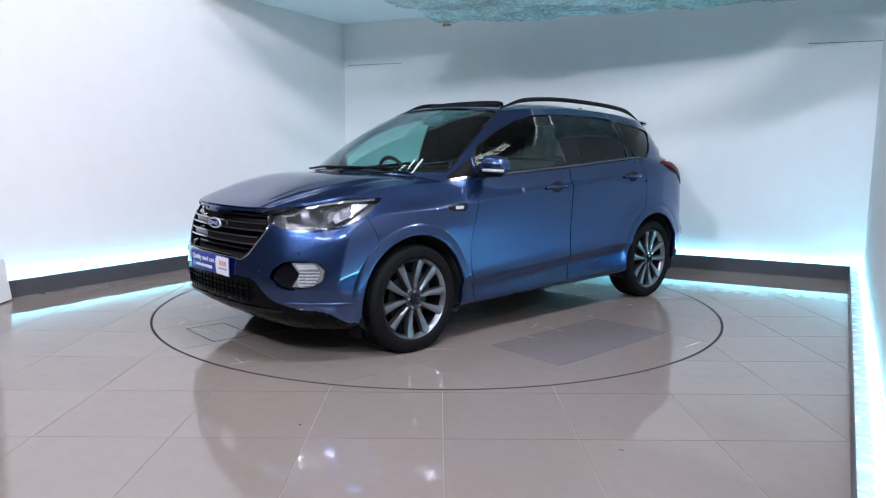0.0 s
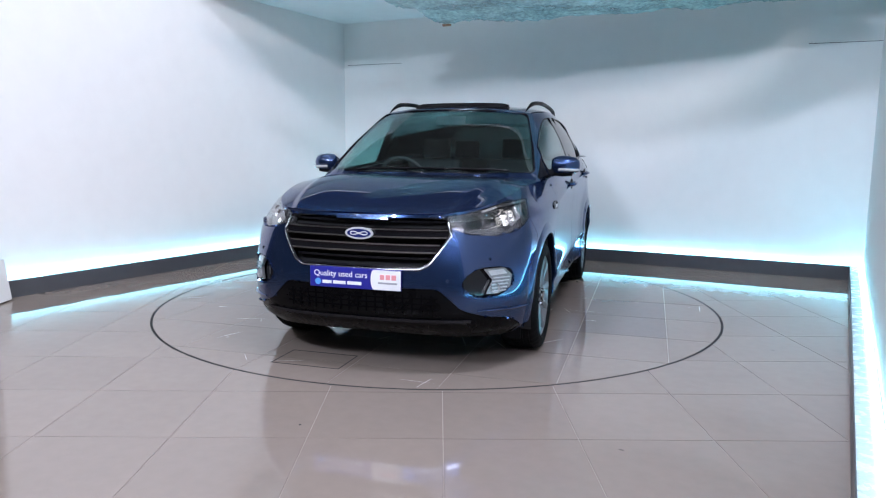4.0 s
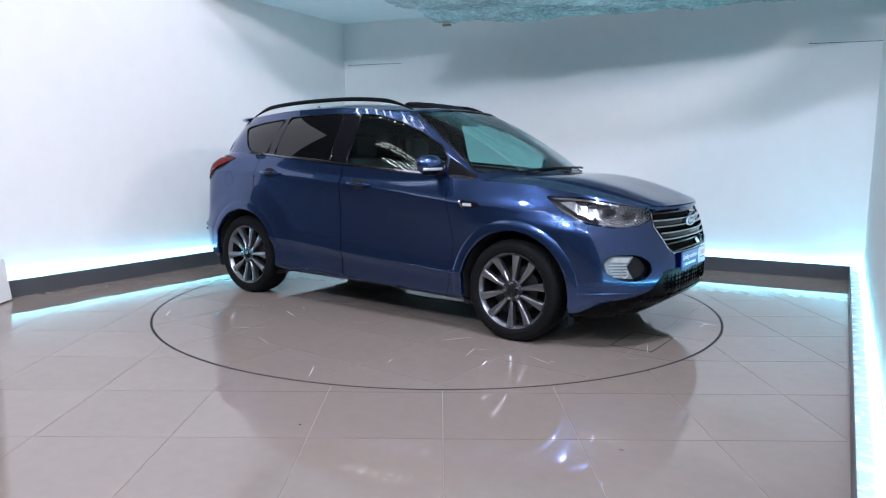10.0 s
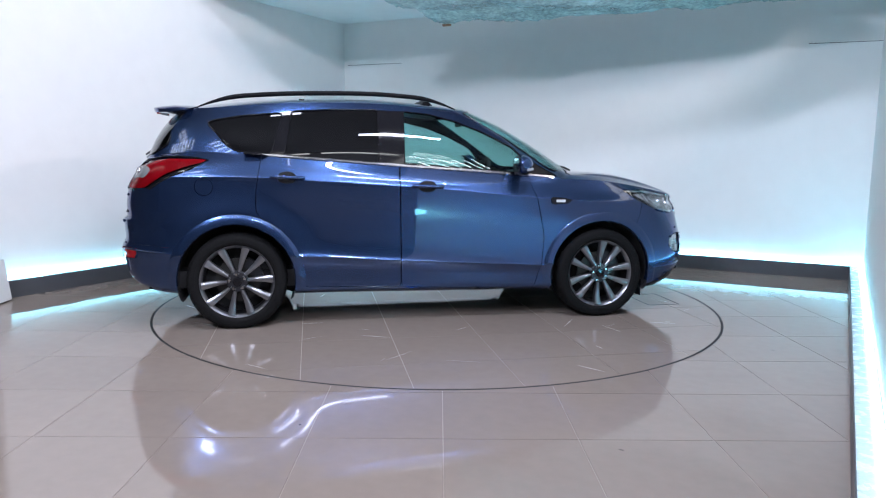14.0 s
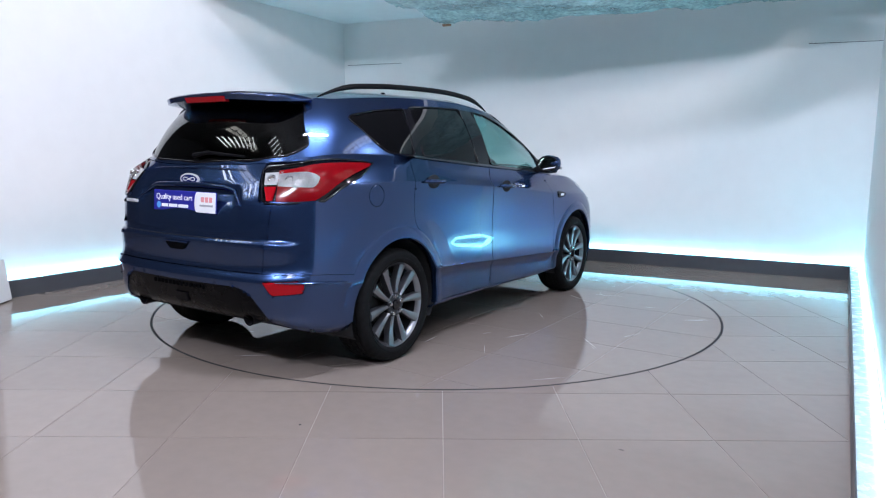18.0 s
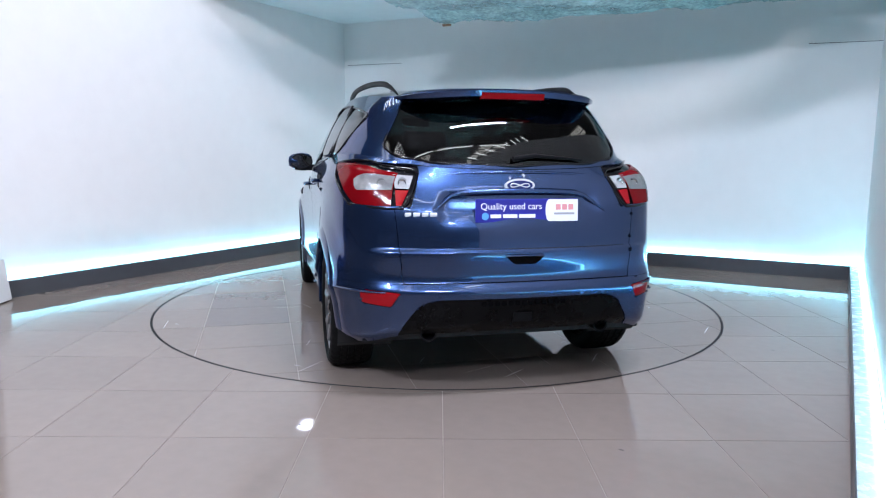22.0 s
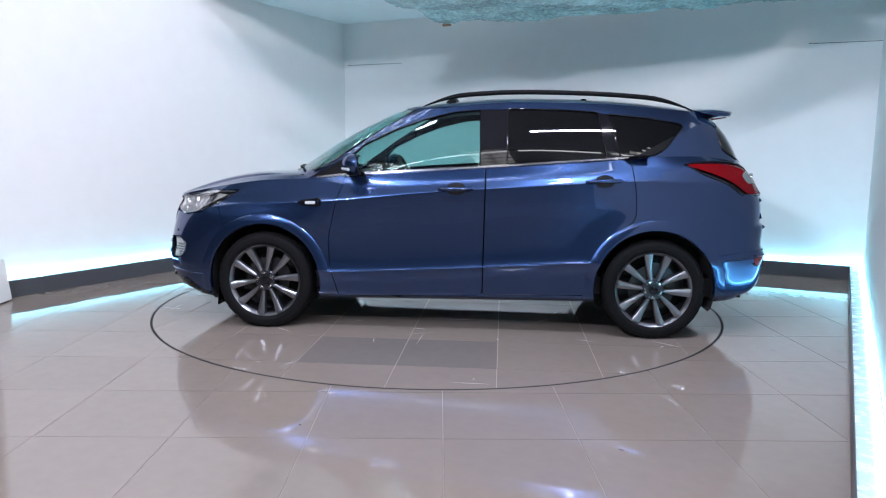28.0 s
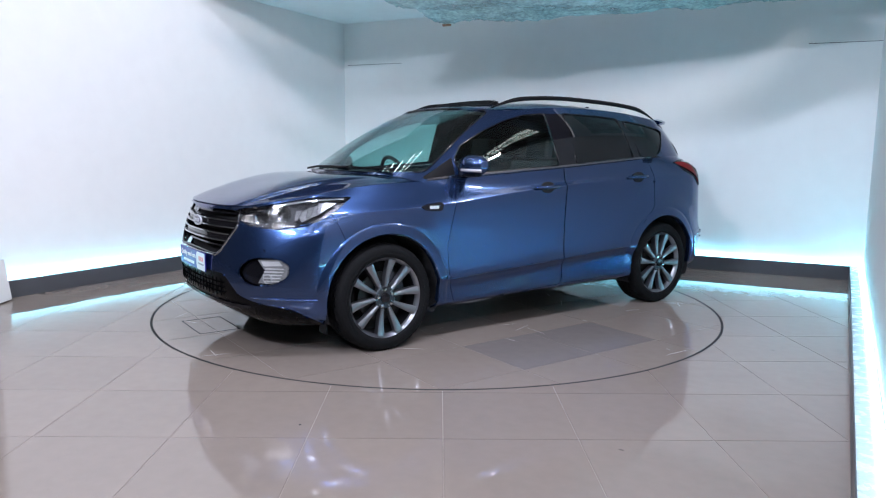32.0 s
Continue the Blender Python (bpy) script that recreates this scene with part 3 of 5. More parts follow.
def relief(u, p):
    """Pressed creases: shoulder line, sill line, haunches over the wheels, steps across the tailgate."""
    out = 0.0
    fade = ease(5.2, 6.6, u) * (1 - ease(11.6, 13.2, u))
    if fade > 0:
        d = p.z - soft(LEVELS[7][0], u, 17)
        out += 0.0085 * fade * (math.exp(-d / 0.030) if d > 0 else 1 - ease(0.0, 0.30, -d))
        out += 0.009 * fade * math.exp(-abs(p.z - soft(LEVELS[3][0], u, 17)) / 0.020)
    side = ease(4.4, 5.4, u) * (1 - ease(12.8, 13.8, u))
    if side > 0:
        out += 0.016 * side * (1 - ease(0.47, 0.64, math.hypot(p.x + AXLE, p.z - HUB_Z)))
        out += 0.002 * side * (1 - ease(0.47, 0.60, math.hypot(p.x - AXLE, p.z - HUB_Z)))
    gate = ease(13.4, 14.4, u)
    if gate > 0:
        step = ease(0.764, 0.772, p.z)
        out += gate * ((1 - step) * 0.010 * ease(0.60, 0.75, p.z) - step * 0.009 * (1 - ease(0.78, 0.90, p.z)))
    return out


# glasshouse: foot ring (cowl, belt, tailgate shelf) and roof ring, front centre to rear centre
FOOT_X = [(0, 1.30), (1, 1.245), (2, 1.13), (3, 1.04)]
FOOT_Y = [(0, 0.0), (1, 0.38), (2, 0.66), (3, 0.80)]
FOOT_Z = [(0, 1.105), (1, 1.10), (2, 1.085), (3, 1.055)]
HEAD_X = [(0, 0.38), (1, 0.36), (2, 0.29), (3, 0.17), (4, 0.0), (5, -0.42), (6, -1.0), (7, -1.37), (8, -1.56), (9, -1.67), (10, -1.735),
          (11, -1.75)]
HEAD_Y = [(0, 0.0), (1, 0.34), (2, 0.562), (3, 0.625), (4, 0.640), (5, 0.648), (6, 0.635), (7, 0.61), (8, 0.58), (9, 0.48), (10, 0.26),
          (11, 0.0)]
HEAD_Z = [(0, 1.592), (1, 1.585), (2, 1.562), (3, 1.55), (4, 1.57), (5, 1.598), (6, 1.588), (7, 1.56), (8, 1.545), (9, 1.548), (10, 1.57),
          (11, 1.575)]
# how the foot ring's sides follow the lower body's upper edge
FOOT_U = [(3, 7.0), (4, 7.95), (5, 9.2), (6, 10.1), (7, 11.15), (8, 12.9), (9, 14.3), (10, 15.85), (11, 17.0)]
BULGE = [(0, 0.035), (2, 0.03), (3, 0.018), (4, 0.022), (6, 0.022), (8, 0.02), (9, 0.03), (11, 0.045)]


@functools.lru_cache(None)
def head_edge(w):
    return Vector((soft(HEAD_X, w, 11, w=0.3), soft(HEAD_Y, w, 11, True, False, 0.3), soft(HEAD_Z, w, 11, w=0.3)))


def cowl_edge(w):
    return Vector((keyed([(-1, 1.245)] + FOOT_X, w), keyed(FOOT_Y, w), keyed([(-1, 1.10)] + FOOT_Z, w)))


def house_point(w, v):
    if w <= 3:
        foot = cowl_edge(w)
    else:
        u = keyed(FOOT_U, w)
        foot = top_edge(u)
    head = head_edge(w)
    out = Vector((foot.x - head.x, foot.y - head.y, 0.0))
    out = out.normalized() if w < 2.5 or w > 8.5 else Vector((0.0, 1.0, 0.3)).normalized()
    if w < 2.5 or w > 8.5:
        out = (out + Vector((0, 0, 0.7))).normalized()
    p = foot.lerp(head, v)
    return p + out * (keyed(BULGE, w) * 4 * v * (1 - v)) * (1 + 0.5 * v)


def coons(c0, c1, d0, d1, s, t):
    """Patch between c0(s), c1(s) at t = 0, 1 and d0(t), d1(t) at s = 0, 1."""
    lc = c0(s).lerp(c1(s), t)
    ld = d0(t).lerp(d1(t), s)
    b = (c0(0).lerp(c0(1), s)).lerp(c1(0).lerp(c1(1), s), t)
    return lc + ld - b


BONNET_C = [(0.0, 0.905), (0.06, 0.925), (0.2, 0.962), (0.45, 1.025), (0.7, 1.075), (1.0, 1.105)]


def bonnet_point(s, t):
    """s: centre to side; t: front to screen."""
    return coons(lambda a: top_edge(2.6 * a), lambda a: cowl_edge(3 * a),
                 lambda b: Vector((2.185 + (1.30 - 2.185) * b, 0, keyed(BONNET_C, b))), lambda b: top_edge(2.6 + 4.4 * b), s, t) \
        + Vector((0, 0, -0.014 * ease(0.90, 1.0, s) * (1 - ease(0.0, 0.10, t)) + 0.012 * math.sin(math.pi * t) * math.sin(math.pi * min(1, s * 1.15)) ** 2
                  + 0.015 * math.sin(math.pi * min(1.0, 0.08 + t)) ** 0.6 * (1 - ease(0.57, 0.66, s))))


ROOF_C = [(0.0, 1.592), (0.15, 1.622), (0.4, 1.648), (0.7, 1.63), (1.0, 1.575)]


def roof_point(s, t):
    return coons(lambda a: head_edge(3 * a), lambda a: head_edge(11 - 3 * a),
                 lambda b: Vector((0.38 + (-1.75 - 0.38) * b, 0, keyed(ROOF_C, b))), lambda b: head_edge(3 + 5 * b), s, t) \
        + Vector((0, 0, 0.012 * math.sin(math.pi * s) * math.sin(math.pi * t)))


def sheet(fn, us, vs, both=True):
    """A grid of fn(u, v), mirrored in y and joined along the middle."""
    bm = bmesh.new()
    pts = np.array([[fn(u, v) for v in vs] for u in us])
    for sgn in ((1, -1) if both else (1,)):
        vv = [[bm.verts.new((p[0], sgn * p[1], p[2])) for p in row] for row in pts]
        for i in range(len(us) - 1):
            for j in range(len(vs) - 1):
                q = (vv[i][j], vv[i + 1][j], vv[i + 1][j + 1], vv[i][j + 1])
                bm.faces.new(q if sgn > 0 else q[::-1])
    bmesh.ops.remove_doubles(bm, verts=bm.verts, dist=1e-5)
    return bm


def spread(a, b, n):
    return [a + (b - a) * i / n for i in range(n + 1)]


lower = sheet(lower_point, spread(0, 5, 44) + spread(5, 12, 56)[1:] + spread(12, 17, 60)[1:],
              sorted(spread(0, 1, 45) + [7 / 9 - 0.012, 7 / 9 - 0.004, 7 / 9 + 0.004, 7 / 9 + 0.012, 3 / 9 - 0.005, 3 / 9 + 0.005, 5 / 9 - 0.006,
                                         5 / 9 - 0.013, 5 / 9 + 0.008]))
house = sheet(house_point, spread(0, 3, 24) + spread(3, 8, 44)[1:] + spread(8, 11, 20)[1:], spread(0, 1, 14))
bonnet = sheet(bonnet_point, spread(0, 0.55, 18) + spread(0.55, 0.68, 8)[1:] + spread(0.68, 1, 12)[1:], spread(0, 1, 28))
roof = sheet(roof_point, spread(0, 1, 14), spread(0, 1, 30))

# ---- cutting panels out of the skins


def inside(poly, x, y):
    c, n = False, len(poly)
    for i in range(n):
        (x0, y0), (x1, y1) = poly[i], poly[(i + 1) % n]
        if (y0 > y) != (y1 > y) and x < (x1 - x0) * (y - y0) / (y1 - y0) + x0:
            c = not c
    return c


def score(bm, poly, ax, ok):
    """Splits the faces that the outline crosses, seen along the remaining axis."""
    a, b = ax
    for i in range(len(poly)):
        p, q = poly[i], poly[(i + 1) % len(poly)]
        lo = (min(p[0], q[0]) - 1e-4, min(p[1], q[1]) - 1e-4)
        hi = (max(p[0], q[0]) + 1e-4, max(p[1], q[1]) + 1e-4)
        geom = set()
        for f in bm.faces:
            us, vs = [v.co[a] for v in f.verts], [v.co[b] for v in f.verts]
            if max(us) < lo[0] or min(us) > hi[0] or max(vs) < lo[1] or min(vs) > hi[1] or not ok(f):
                continue
            geom.add(f)
            geom.update(f.edges)
            geom.update(f.verts)
        if not geom:
            continue
        co, no = Vector((0, 0, 0)), Vector((0, 0, 0))
        co[a], co[b], no[a], no[b] = p[0], p[1], q[1] - p[1], p[0] - q[0]
        if no.length > 1e-7:
            bmesh.ops.bisect_plane(bm, geom=list(geom), plane_co=co, plane_no=no.normalized(), dist=1e-6)


def chosen(bm, poly, ax, ok):
    out = []
    bm.normal_update()
    for f in bm.faces:
        c = f.calc_center_median()
        if ok(f) and inside(poly, c[ax[0]], c[ax[1]]):
            out.append(f)
    return out


def moved_out(bm, faces):
    """Takes faces out of bm into a bmesh of their own."""
    res, vm = bmesh.new(), {}
    for f in faces:
        for v in f.verts:
            if v not in vm:
                vm[v] = res.verts.new(v.co)
        res.faces.new([vm[v] for v in f.verts])
    bmesh.ops.delete(bm, geom=list(faces), context="FACES")
    return res


def taken(bm, poly, ax, ok):
    score(bm, poly, ax, ok)
    return moved_out(bm, chosen(bm, poly, ax, ok))


def shell(bm, thick, gap=0.0, sink=0.0):
    """Pulls the rim in by gap, sinks the skin and gives it thickness inwards."""
    bmesh.ops.dissolve_degenerate(bm, dist=0.0004, edges=list(bm.edges))
    bm.normal_update()
    if gap:
        shift = {}
        for v in bm.verts:
            ends = [e.other_vert(v).co for e in v.link_edges if len(e.link_faces) == 1]
            if len(ends) != 2:
                continue
            along = (ends[1] - ends[0]).normalized()
            d = Vector((0, 0, 0))
            for f in v.link_faces:
                d += (f.calc_center_median() - v.co) * f.calc_area()
            d -= along * d.dot(along)
            d -= v.normal * d.dot(v.normal)
            if d.length > 1e-9:
                shift[v] = d.normalized() * gap
        for v, d in shift.items():
            v.co += d
        bm.normal_update()
    if sink:
        for v, n in [(v, v.normal.copy()) for v in bm.verts]:
            v.co -= n * sink
    faces, rim = list(bm.faces), [e for e in bm.edges if len(e.link_faces) == 1]
    pair = {v: bm.verts.new(v.co - v.normal * thick) for v in list(bm.verts)}
    for e in rim:
        f = e.link_faces[0]
        for lp in f.loops:
            if lp.edge == e:
                a, b = lp.vert, lp.link_loop_next.vert
                bm.faces.new((b, a, pair[a], pair[b]))
    for f in faces:
        bm.faces.new([pair[v] for v in reversed(f.verts)])
    return bm


def mirror2(poly):
    return [(-a, b) for a, b in poly][::-1]


def rounded(poly, r=0.02, n=3):
    """Softens the corners of an outline."""
    out = []
    for i, p in enumerate(poly):
        p, a, b = Vector(p), Vector(poly[i - 1]), Vector(poly[(i + 1) % len(poly)])
        da, db = min(r, (a - p).length * 0.45), min(r, (b - p).length * 0.45)
        s, e = p + (a - p).normalized() * da, p + (b - p).normalized() * db
        for k in range(n + 1):
            t = k / n
            out.append(tuple(s * (1 - t) ** 2 + p * (2 * t * (1 - t)) + e * t * t))
    return out


def circle2(x, y, r, n=40):
    return [(x + r * math.cos(i * math.tau / n), y + r * math.sin(i * math.tau / n)) for i in range(n)]


SIDES = ((1, "left"), (-1, "right"))


def on_side(s, y0=0.3):
    return lambda f: f.calc_center_median().y * s > y0


def front_only(f):
    c = f.calc_center_median()
    return c.x > 1.75


def rear_only(f):
    return f.calc_center_median().x < -1.6


XZ, YZ, XY = (0, 2), (1, 2), (0, 1)
from mathutils.bvhtree import BVHTree
SKIN = BVHTree.FromBMesh(lower)
SKIN_HOUSE = BVHTree.FromBMesh(house)
SKIN_ROOF = BVHTree.FromBMesh(roof)
from mathutils.interpolate import poly_3d_calc


def facing(bm):
    """The smooth run of normals of a whole skin, outwards."""
    bm.normal_update()
    bm.faces.ensure_lookup_table()
    fs = [([v.co.copy() for v in f.verts], [v.normal.copy() for v in f.verts]) for f in bm.faces]
    return BVHTree.FromBMesh(bm), fs


for sk in (lower, house, bonnet, roof):
    bmesh.ops.recalc_face_normals(sk, faces=list(sk.faces))
FLOW = {"lower": facing(lower), "house": facing(house), "bonnet": facing(bonnet), "roof": facing(roof)}


def flowing(ob, which):
    """Gives a panel the unbroken shading of the skin that it was cut from."""
    tree, fs = FLOW[which]
    me, out = ob.data, []
    for p in me.polygons:
        for vi in p.vertices:
            co = me.vertices[vi].co
            hit = tree.find_nearest(co)
            vs, ns = fs[hit[2]]
            w = poly_3d_calc(vs, hit[0])
            n = Vector((0, 0, 0))
            for k, m in zip(w, ns):
                n += m * k
            n = n.normalized()
            g = n.dot(p.normal)
            out.append(n if g > 0.6 else -n if g < -0.6 else p.normal)
    me.normals_split_custom_set([tuple(n) for n in out])
    return ob


def side_y(x, z, s=1, tree=None):
    hit = (tree or SKIN).ray_cast(Vector((x, 3 * s, z)), Vector((0, -s, 0)))
    return hit[0].y if hit[0] else 0.9 * s


def front_x(y, z, s=1):
    hit = SKIN.ray_cast(Vector((4 * s, y, z)), Vector((-s, 0, 0)))
    return hit[0].x if hit[0] else 2.2 * s


def roof_z(x, y):
    hit = SKIN_ROOF.ray_cast(Vector((x, y, 3)), Vector((0, 0, -1)))
    return hit[0].z if hit[0] else 1.58


# wheel arches
for s, _ in SIDES:
    for ax in (AXLE, -AXLE):
        taken(lower, circle2(ax, HUB_Z, 0.402), XZ, on_side(s, 0.45)).free()

# front: grille, lower grille, fog pockets, headlamps
GRILLE = rounded([(0.475, 0.886), (0.505, 0.80), (0.405, 0.645), (0.355, 0.618), (-0.355, 0.618), (-0.405, 0.645), (-0.505, 0.80), (-0.475, 0.886)], 0.03)
taken(lower, GRILLE, YZ, front_only).free()
LOWG_R = [(0.45, 0.508), (0.52, 0.445), (0.575, 0.388), (0.70, 0.345), (0.80, 0.325), (0.835, 0.27), (0.84, 0.1)]
LOWG = rounded(LOWG_R + mirror2(LOWG_R), 0.025)
low_grille = taken(lower, LOWG, YZ, front_only)
FOG = rounded([(0.568, 0.53), (0.60, 0.488), (0.66, 0.458), (0.76, 0.466), (0.815, 0.52), (0.812, 0.59), (0.765, 0.622), (0.66, 0.620), (0.60, 0.585)], 0.03)
fog_pockets = [taken(lower, FOG if s > 0 else mirror2(FOG), YZ, front_only) for s, _ in SIDES]
HEADL = rounded([(1.53, 0.972), (1.66, 0.888), (1.83, 0.815), (1.98, 0.788), (2.09, 0.80), (2.135, 0.845), (2.118, 0.896), (2.0, 0.925), (1.75, 0.972)], 0.02)
head_lamps = [taken(lower, HEADL, XZ, on_side(s, 0.35)) for s, _ in SIDES]
BUMPF = [(2.5, 0.0), (1.72, 0.0), (1.72, 0.55), (1.60, 0.66), (1.69, 0.884), (1.85, 0.895), (2.09, 0.88), (2.10, 1.3), (2.5, 1.3)]
front_bumper = taken(lower, BUMPF, XZ, lambda f: True)

# rear: lamps, tailgate, bumper, diffuser, reflectors
TAIL = rounded([(-1.51, 1.182), (-1.64, 1.115), (-1.80, 1.052), (-1.90, 0.988), (-2.4, 0.972), (-2.4, 1.148), (-2.0, 1.182), (-1.75, 1.205)], 0.02)
TAILR = [(0.505, 1.3), (0.505, 1.14), (0.59, 0.9), (1.2, 0.9), (1.2, 1.3)]
tail_lamps = []
for s, _ in SIDES:
    p2 = TAILR if s > 0 else mirror2(TAILR)
    ok = on_side(s, 0.4)
    score(lower, TAIL, XZ, lambda f: ok(f) and rear_only(f) or ok(f) and f.calc_center_median().x < -1.4)
    score(lower, p2, YZ, lambda f: ok(f) and rear_only(f))
    fs = [f for f in chosen(lower, TAIL, XZ, ok) if inside(p2, f.calc_center_median().y, f.calc_center_median().z)]
    tail_lamps.append(moved_out(lower, fs))
BUMPR = [(-1.66, 0.0), (-1.66, 0.572), (-1.9, 0.598), (-2.5, 0.618), (-2.5, 0.0)]
rear_bumper = taken(lower, BUMPR, XZ, lambda f: True)
DIFF = rounded([(0.455, 0.528), (0.53, 0.50), (0.61, 0.385), (0.66, 0.1), (-0.66, 0.1), (-0.61, 0.385), (-0.53, 0.50), (-0.455, 0.528)], 0.03)
diffuser = taken(rear_bumper, DIFF, YZ, rear_only)
REFL = rounded([(0.805, 0.575), (0.62, 0.566), (0.662, 0.492), (0.795, 0.505)], 0.012)
reflectors = [taken(rear_bumper, REFL if s > 0 else mirror2(REFL), YZ, rear_only) for s, _ in SIDES]
GATE = [(0.605, 0.6), (0.64, 0.97), (0.60, 0.99), (0.505, 1.14), (0.60, 1.4), (-0.60, 1.4), (-0.505, 1.14), (-0.60, 0.99), (-0.64, 0.97), (-0.605, 0.6)]
tailgate = taken(lower, GATE, YZ, rear_only)

# doors and fuel flap
DOORF = [(0.815, 0.236), (0.87, 0.43), (0.885, 0.64), (0.82, 0.93), (0.785, 1.02), (0.76, 1.3), (-0.205, 1.3), (-0.19, 0.27)]
DOORR = [(-0.205, 1.4), (-1.13, 1.4), (-1.175, 1.15), (-1.205, 0.96), (-1.205, 0.815), (-1.08, 0.705), (-0.965, 0.56), (-0.91, 0.38), (-0.885, 0.288),
         (-0.19, 0.27)]
front_doors = [taken(lower, rounded(DOORF, 0.04), XZ, on_side(s)) for s, _ in SIDES]
rear_doors = [taken(lower, rounded(DOORR, 0.04), XZ, on_side(s)) for s, _ in SIDES]
fuel_flap = taken(lower, circle2(-1.545, 1.0, 0.062, 28), XZ, on_side(-1))

# windows
belt = lambda x: keyed([(-1.6, 1.262), (-1.3, 1.238), (-0.93, 1.212), (-0.25, 1.163), (0.5, 1.113), (0.8, 1.092), (1.04, 1.07)], x)
WINF = rounded([(0.665, 1.29), (0.45, 1.395), (0.235, 1.475), (0.03, 1.524), (-0.155, 1.540), (-0.165, belt(-0.165)), (0.72, belt(0.72)), (0.745, 1.2)], 0.02)
SAIL = rounded([(0.755, 1.215), (1.0, 1.085), (1.0, 1.07), (0.765, belt(0.765))], 0.01)
PILB = [(-0.12, belt(-0.12)), (-0.12, 1.541), (-0.40, 1.548), (-0.40, belt(-0.40))]
WINR = rounded([(-0.345, 1.548), (-0.7, 1.544), (-0.955, 1.528), (-1.005, belt(-1.0)), (-0.345, belt(-0.345))], 0.02)
PILC = [(-0.92, 1.525), (-1.05, 1.512), (-1.13, belt(-1.13)), (-0.96, belt(-0.96))]
WINQ = rounded([(-1.02, 1.515), (-1.3, 1.49), (-1.5, 1.455), (-1.535, 1.435), (-1.40, 1.285), (-1.33, belt(-1.33)), (-1.098, belt(-1.098))], 0.025)


def side_glass(f):
    c = f.calc_center_median()
    return abs(f.normal.y) > 0.45 and abs(c.y) > 0.4


house.normal_update()
panes = {}
for s, sd in SIDES:
    ok = lambda f, s=s: side_glass(f) and f.calc_center_median().y * s > 0
    for nm, poly in (("front", WINF), ("sail", SAIL), ("rear", WINR), ("quarter", WINQ), ("pillar_b", PILB), ("pillar_c", PILC)):
        house.normal_update()
        panes[nm, sd] = taken(house, poly, XZ, ok)
SCREEN = rounded([(0.762, 1.114), (0.70, 1.30), (0.588, 1.545), (0.30, 1.572), (0, 1.578), (-0.30, 1.572), (-0.588, 1.545), (-0.70, 1.30), (-0.762, 1.114),
                  (-0.4, 1.108), (0, 1.112), (0.4, 1.108)], 0.03)
house.normal_update()
screen = taken(house, SCREEN, YZ, lambda f: f.normal.x > 0.1 and f.calc_center_median().x > 0.1)
RGLASS = rounded([(0.525, 1.512), (0.30, 1.525), (-0.30, 1.525), (-0.525, 1.512), (-0.655, 1.275), (-0.60, 1.222), (-0.41, 1.192), (0, 1.178), (0.41, 1.192),
                  (0.60, 1.222), (0.655, 1.275)], 0.03)
house.normal_update()
back_glass = taken(house, RGLASS, YZ, lambda f: f.normal.x < -0.05 and f.calc_center_median().x < -1.5)
house.normal_update()
gate_top = moved_out(house, [f for f in house.faces if f.normal.x < -0.5 and f.calc_center_median().x < -1.5])
sun_glass = taken(roof, rounded([(0.30, 0.43), (0.30, -0.43), (-0.95, -0.44), (-0.95, 0.44)], 0.05), XY, lambda f: True)

# ---- panels as parts
body = flowing(part("body", shell(lower, 0.012), M_PAINT, car, smooth=35), "lower")
flowing(part("window_frame", shell(house, 0.012), M_PAINT, car, "blue window frames and roof pillars", smooth=35), "house")
flowing(part("bonnet", shell(bonnet, 0.012, 0.0025), M_PAINT, car, smooth=35), "bonnet")
roof_p = flowing(part("roof", shell(roof, 0.012), M_PAINT, car, smooth=35), "roof")
part("glass_roof", shell(sun_glass, 0.006, 0.004, 0.002), M_GLOSSBLK, roof_p, "dark panoramic roof glass", smooth=35)
bump_f = flowing(part("front_bumper", shell(front_bumper, 0.012, 0.003), M_PAINT, car, smooth=35), "lower")
bump_r = flowing(part("rear_bumper", shell(rear_bumper, 0.012, 0.002), M_PAINT, car, smooth=35), "lower")
gate = flowing(part("tailgate", shell(tailgate, 0.012, 0.004), M_PAINT, car, smooth=35), "lower")
flowing(part("glass_frame", shell(gate_top, 0.012), M_PAINT, gate, smooth=35), "house")
doors = {}
for (s, sd), f, r in zip(SIDES, front_doors, rear_doors):
    doors["front", sd] = flowing(part("front_door", shell(f, 0.012, 0.0046), M_PAINT, car, smooth=35), "lower")
    doors["rear", sd] = flowing(part("rear_door", shell(r, 0.012, 0.0046), M_PAINT, car, smooth=35), "lower")
flowing(part("fuel_flap", shell(fuel_flap, 0.01, 0.004), M_PAINT, body, smooth=35), "lower")


def clear(ob):
    ob.visible_shadow = False
    return ob


for (nm, sd), bm in panes.items():
    owner = {"front": doors["front", sd], "sail": doors["front", sd], "pillar_b": doors["front", sd], "rear": doors["rear", sd],
             "pillar_c": doors["rear", sd], "quarter": body}[nm]
    if nm == "front":
        flowing(clear(part("window", shell(bm, 0.004, 0.003, 0.004), M_GLASS, owner, "clear tinted side window", smooth=35)), "house")
    elif nm in ("rear", "quarter"):
        flowing(part("window", shell(bm, 0.004, 0.003, 0.004), M_PRIV, owner, "dark privacy glass", smooth=35), "house")
    else:
        flowing(part("trim_panel", shell(bm, 0.006, 0.001, 0.001), M_GLOSSBLK if nm != "sail" else M_BLACK, owner, "black pillar trim", smooth=35), "house")
flowing(clear(part("windscreen", shell(screen, 0.005, 0.003, 0.003), M_GLASS, car, "clear tinted windscreen", smooth=35)), "house")
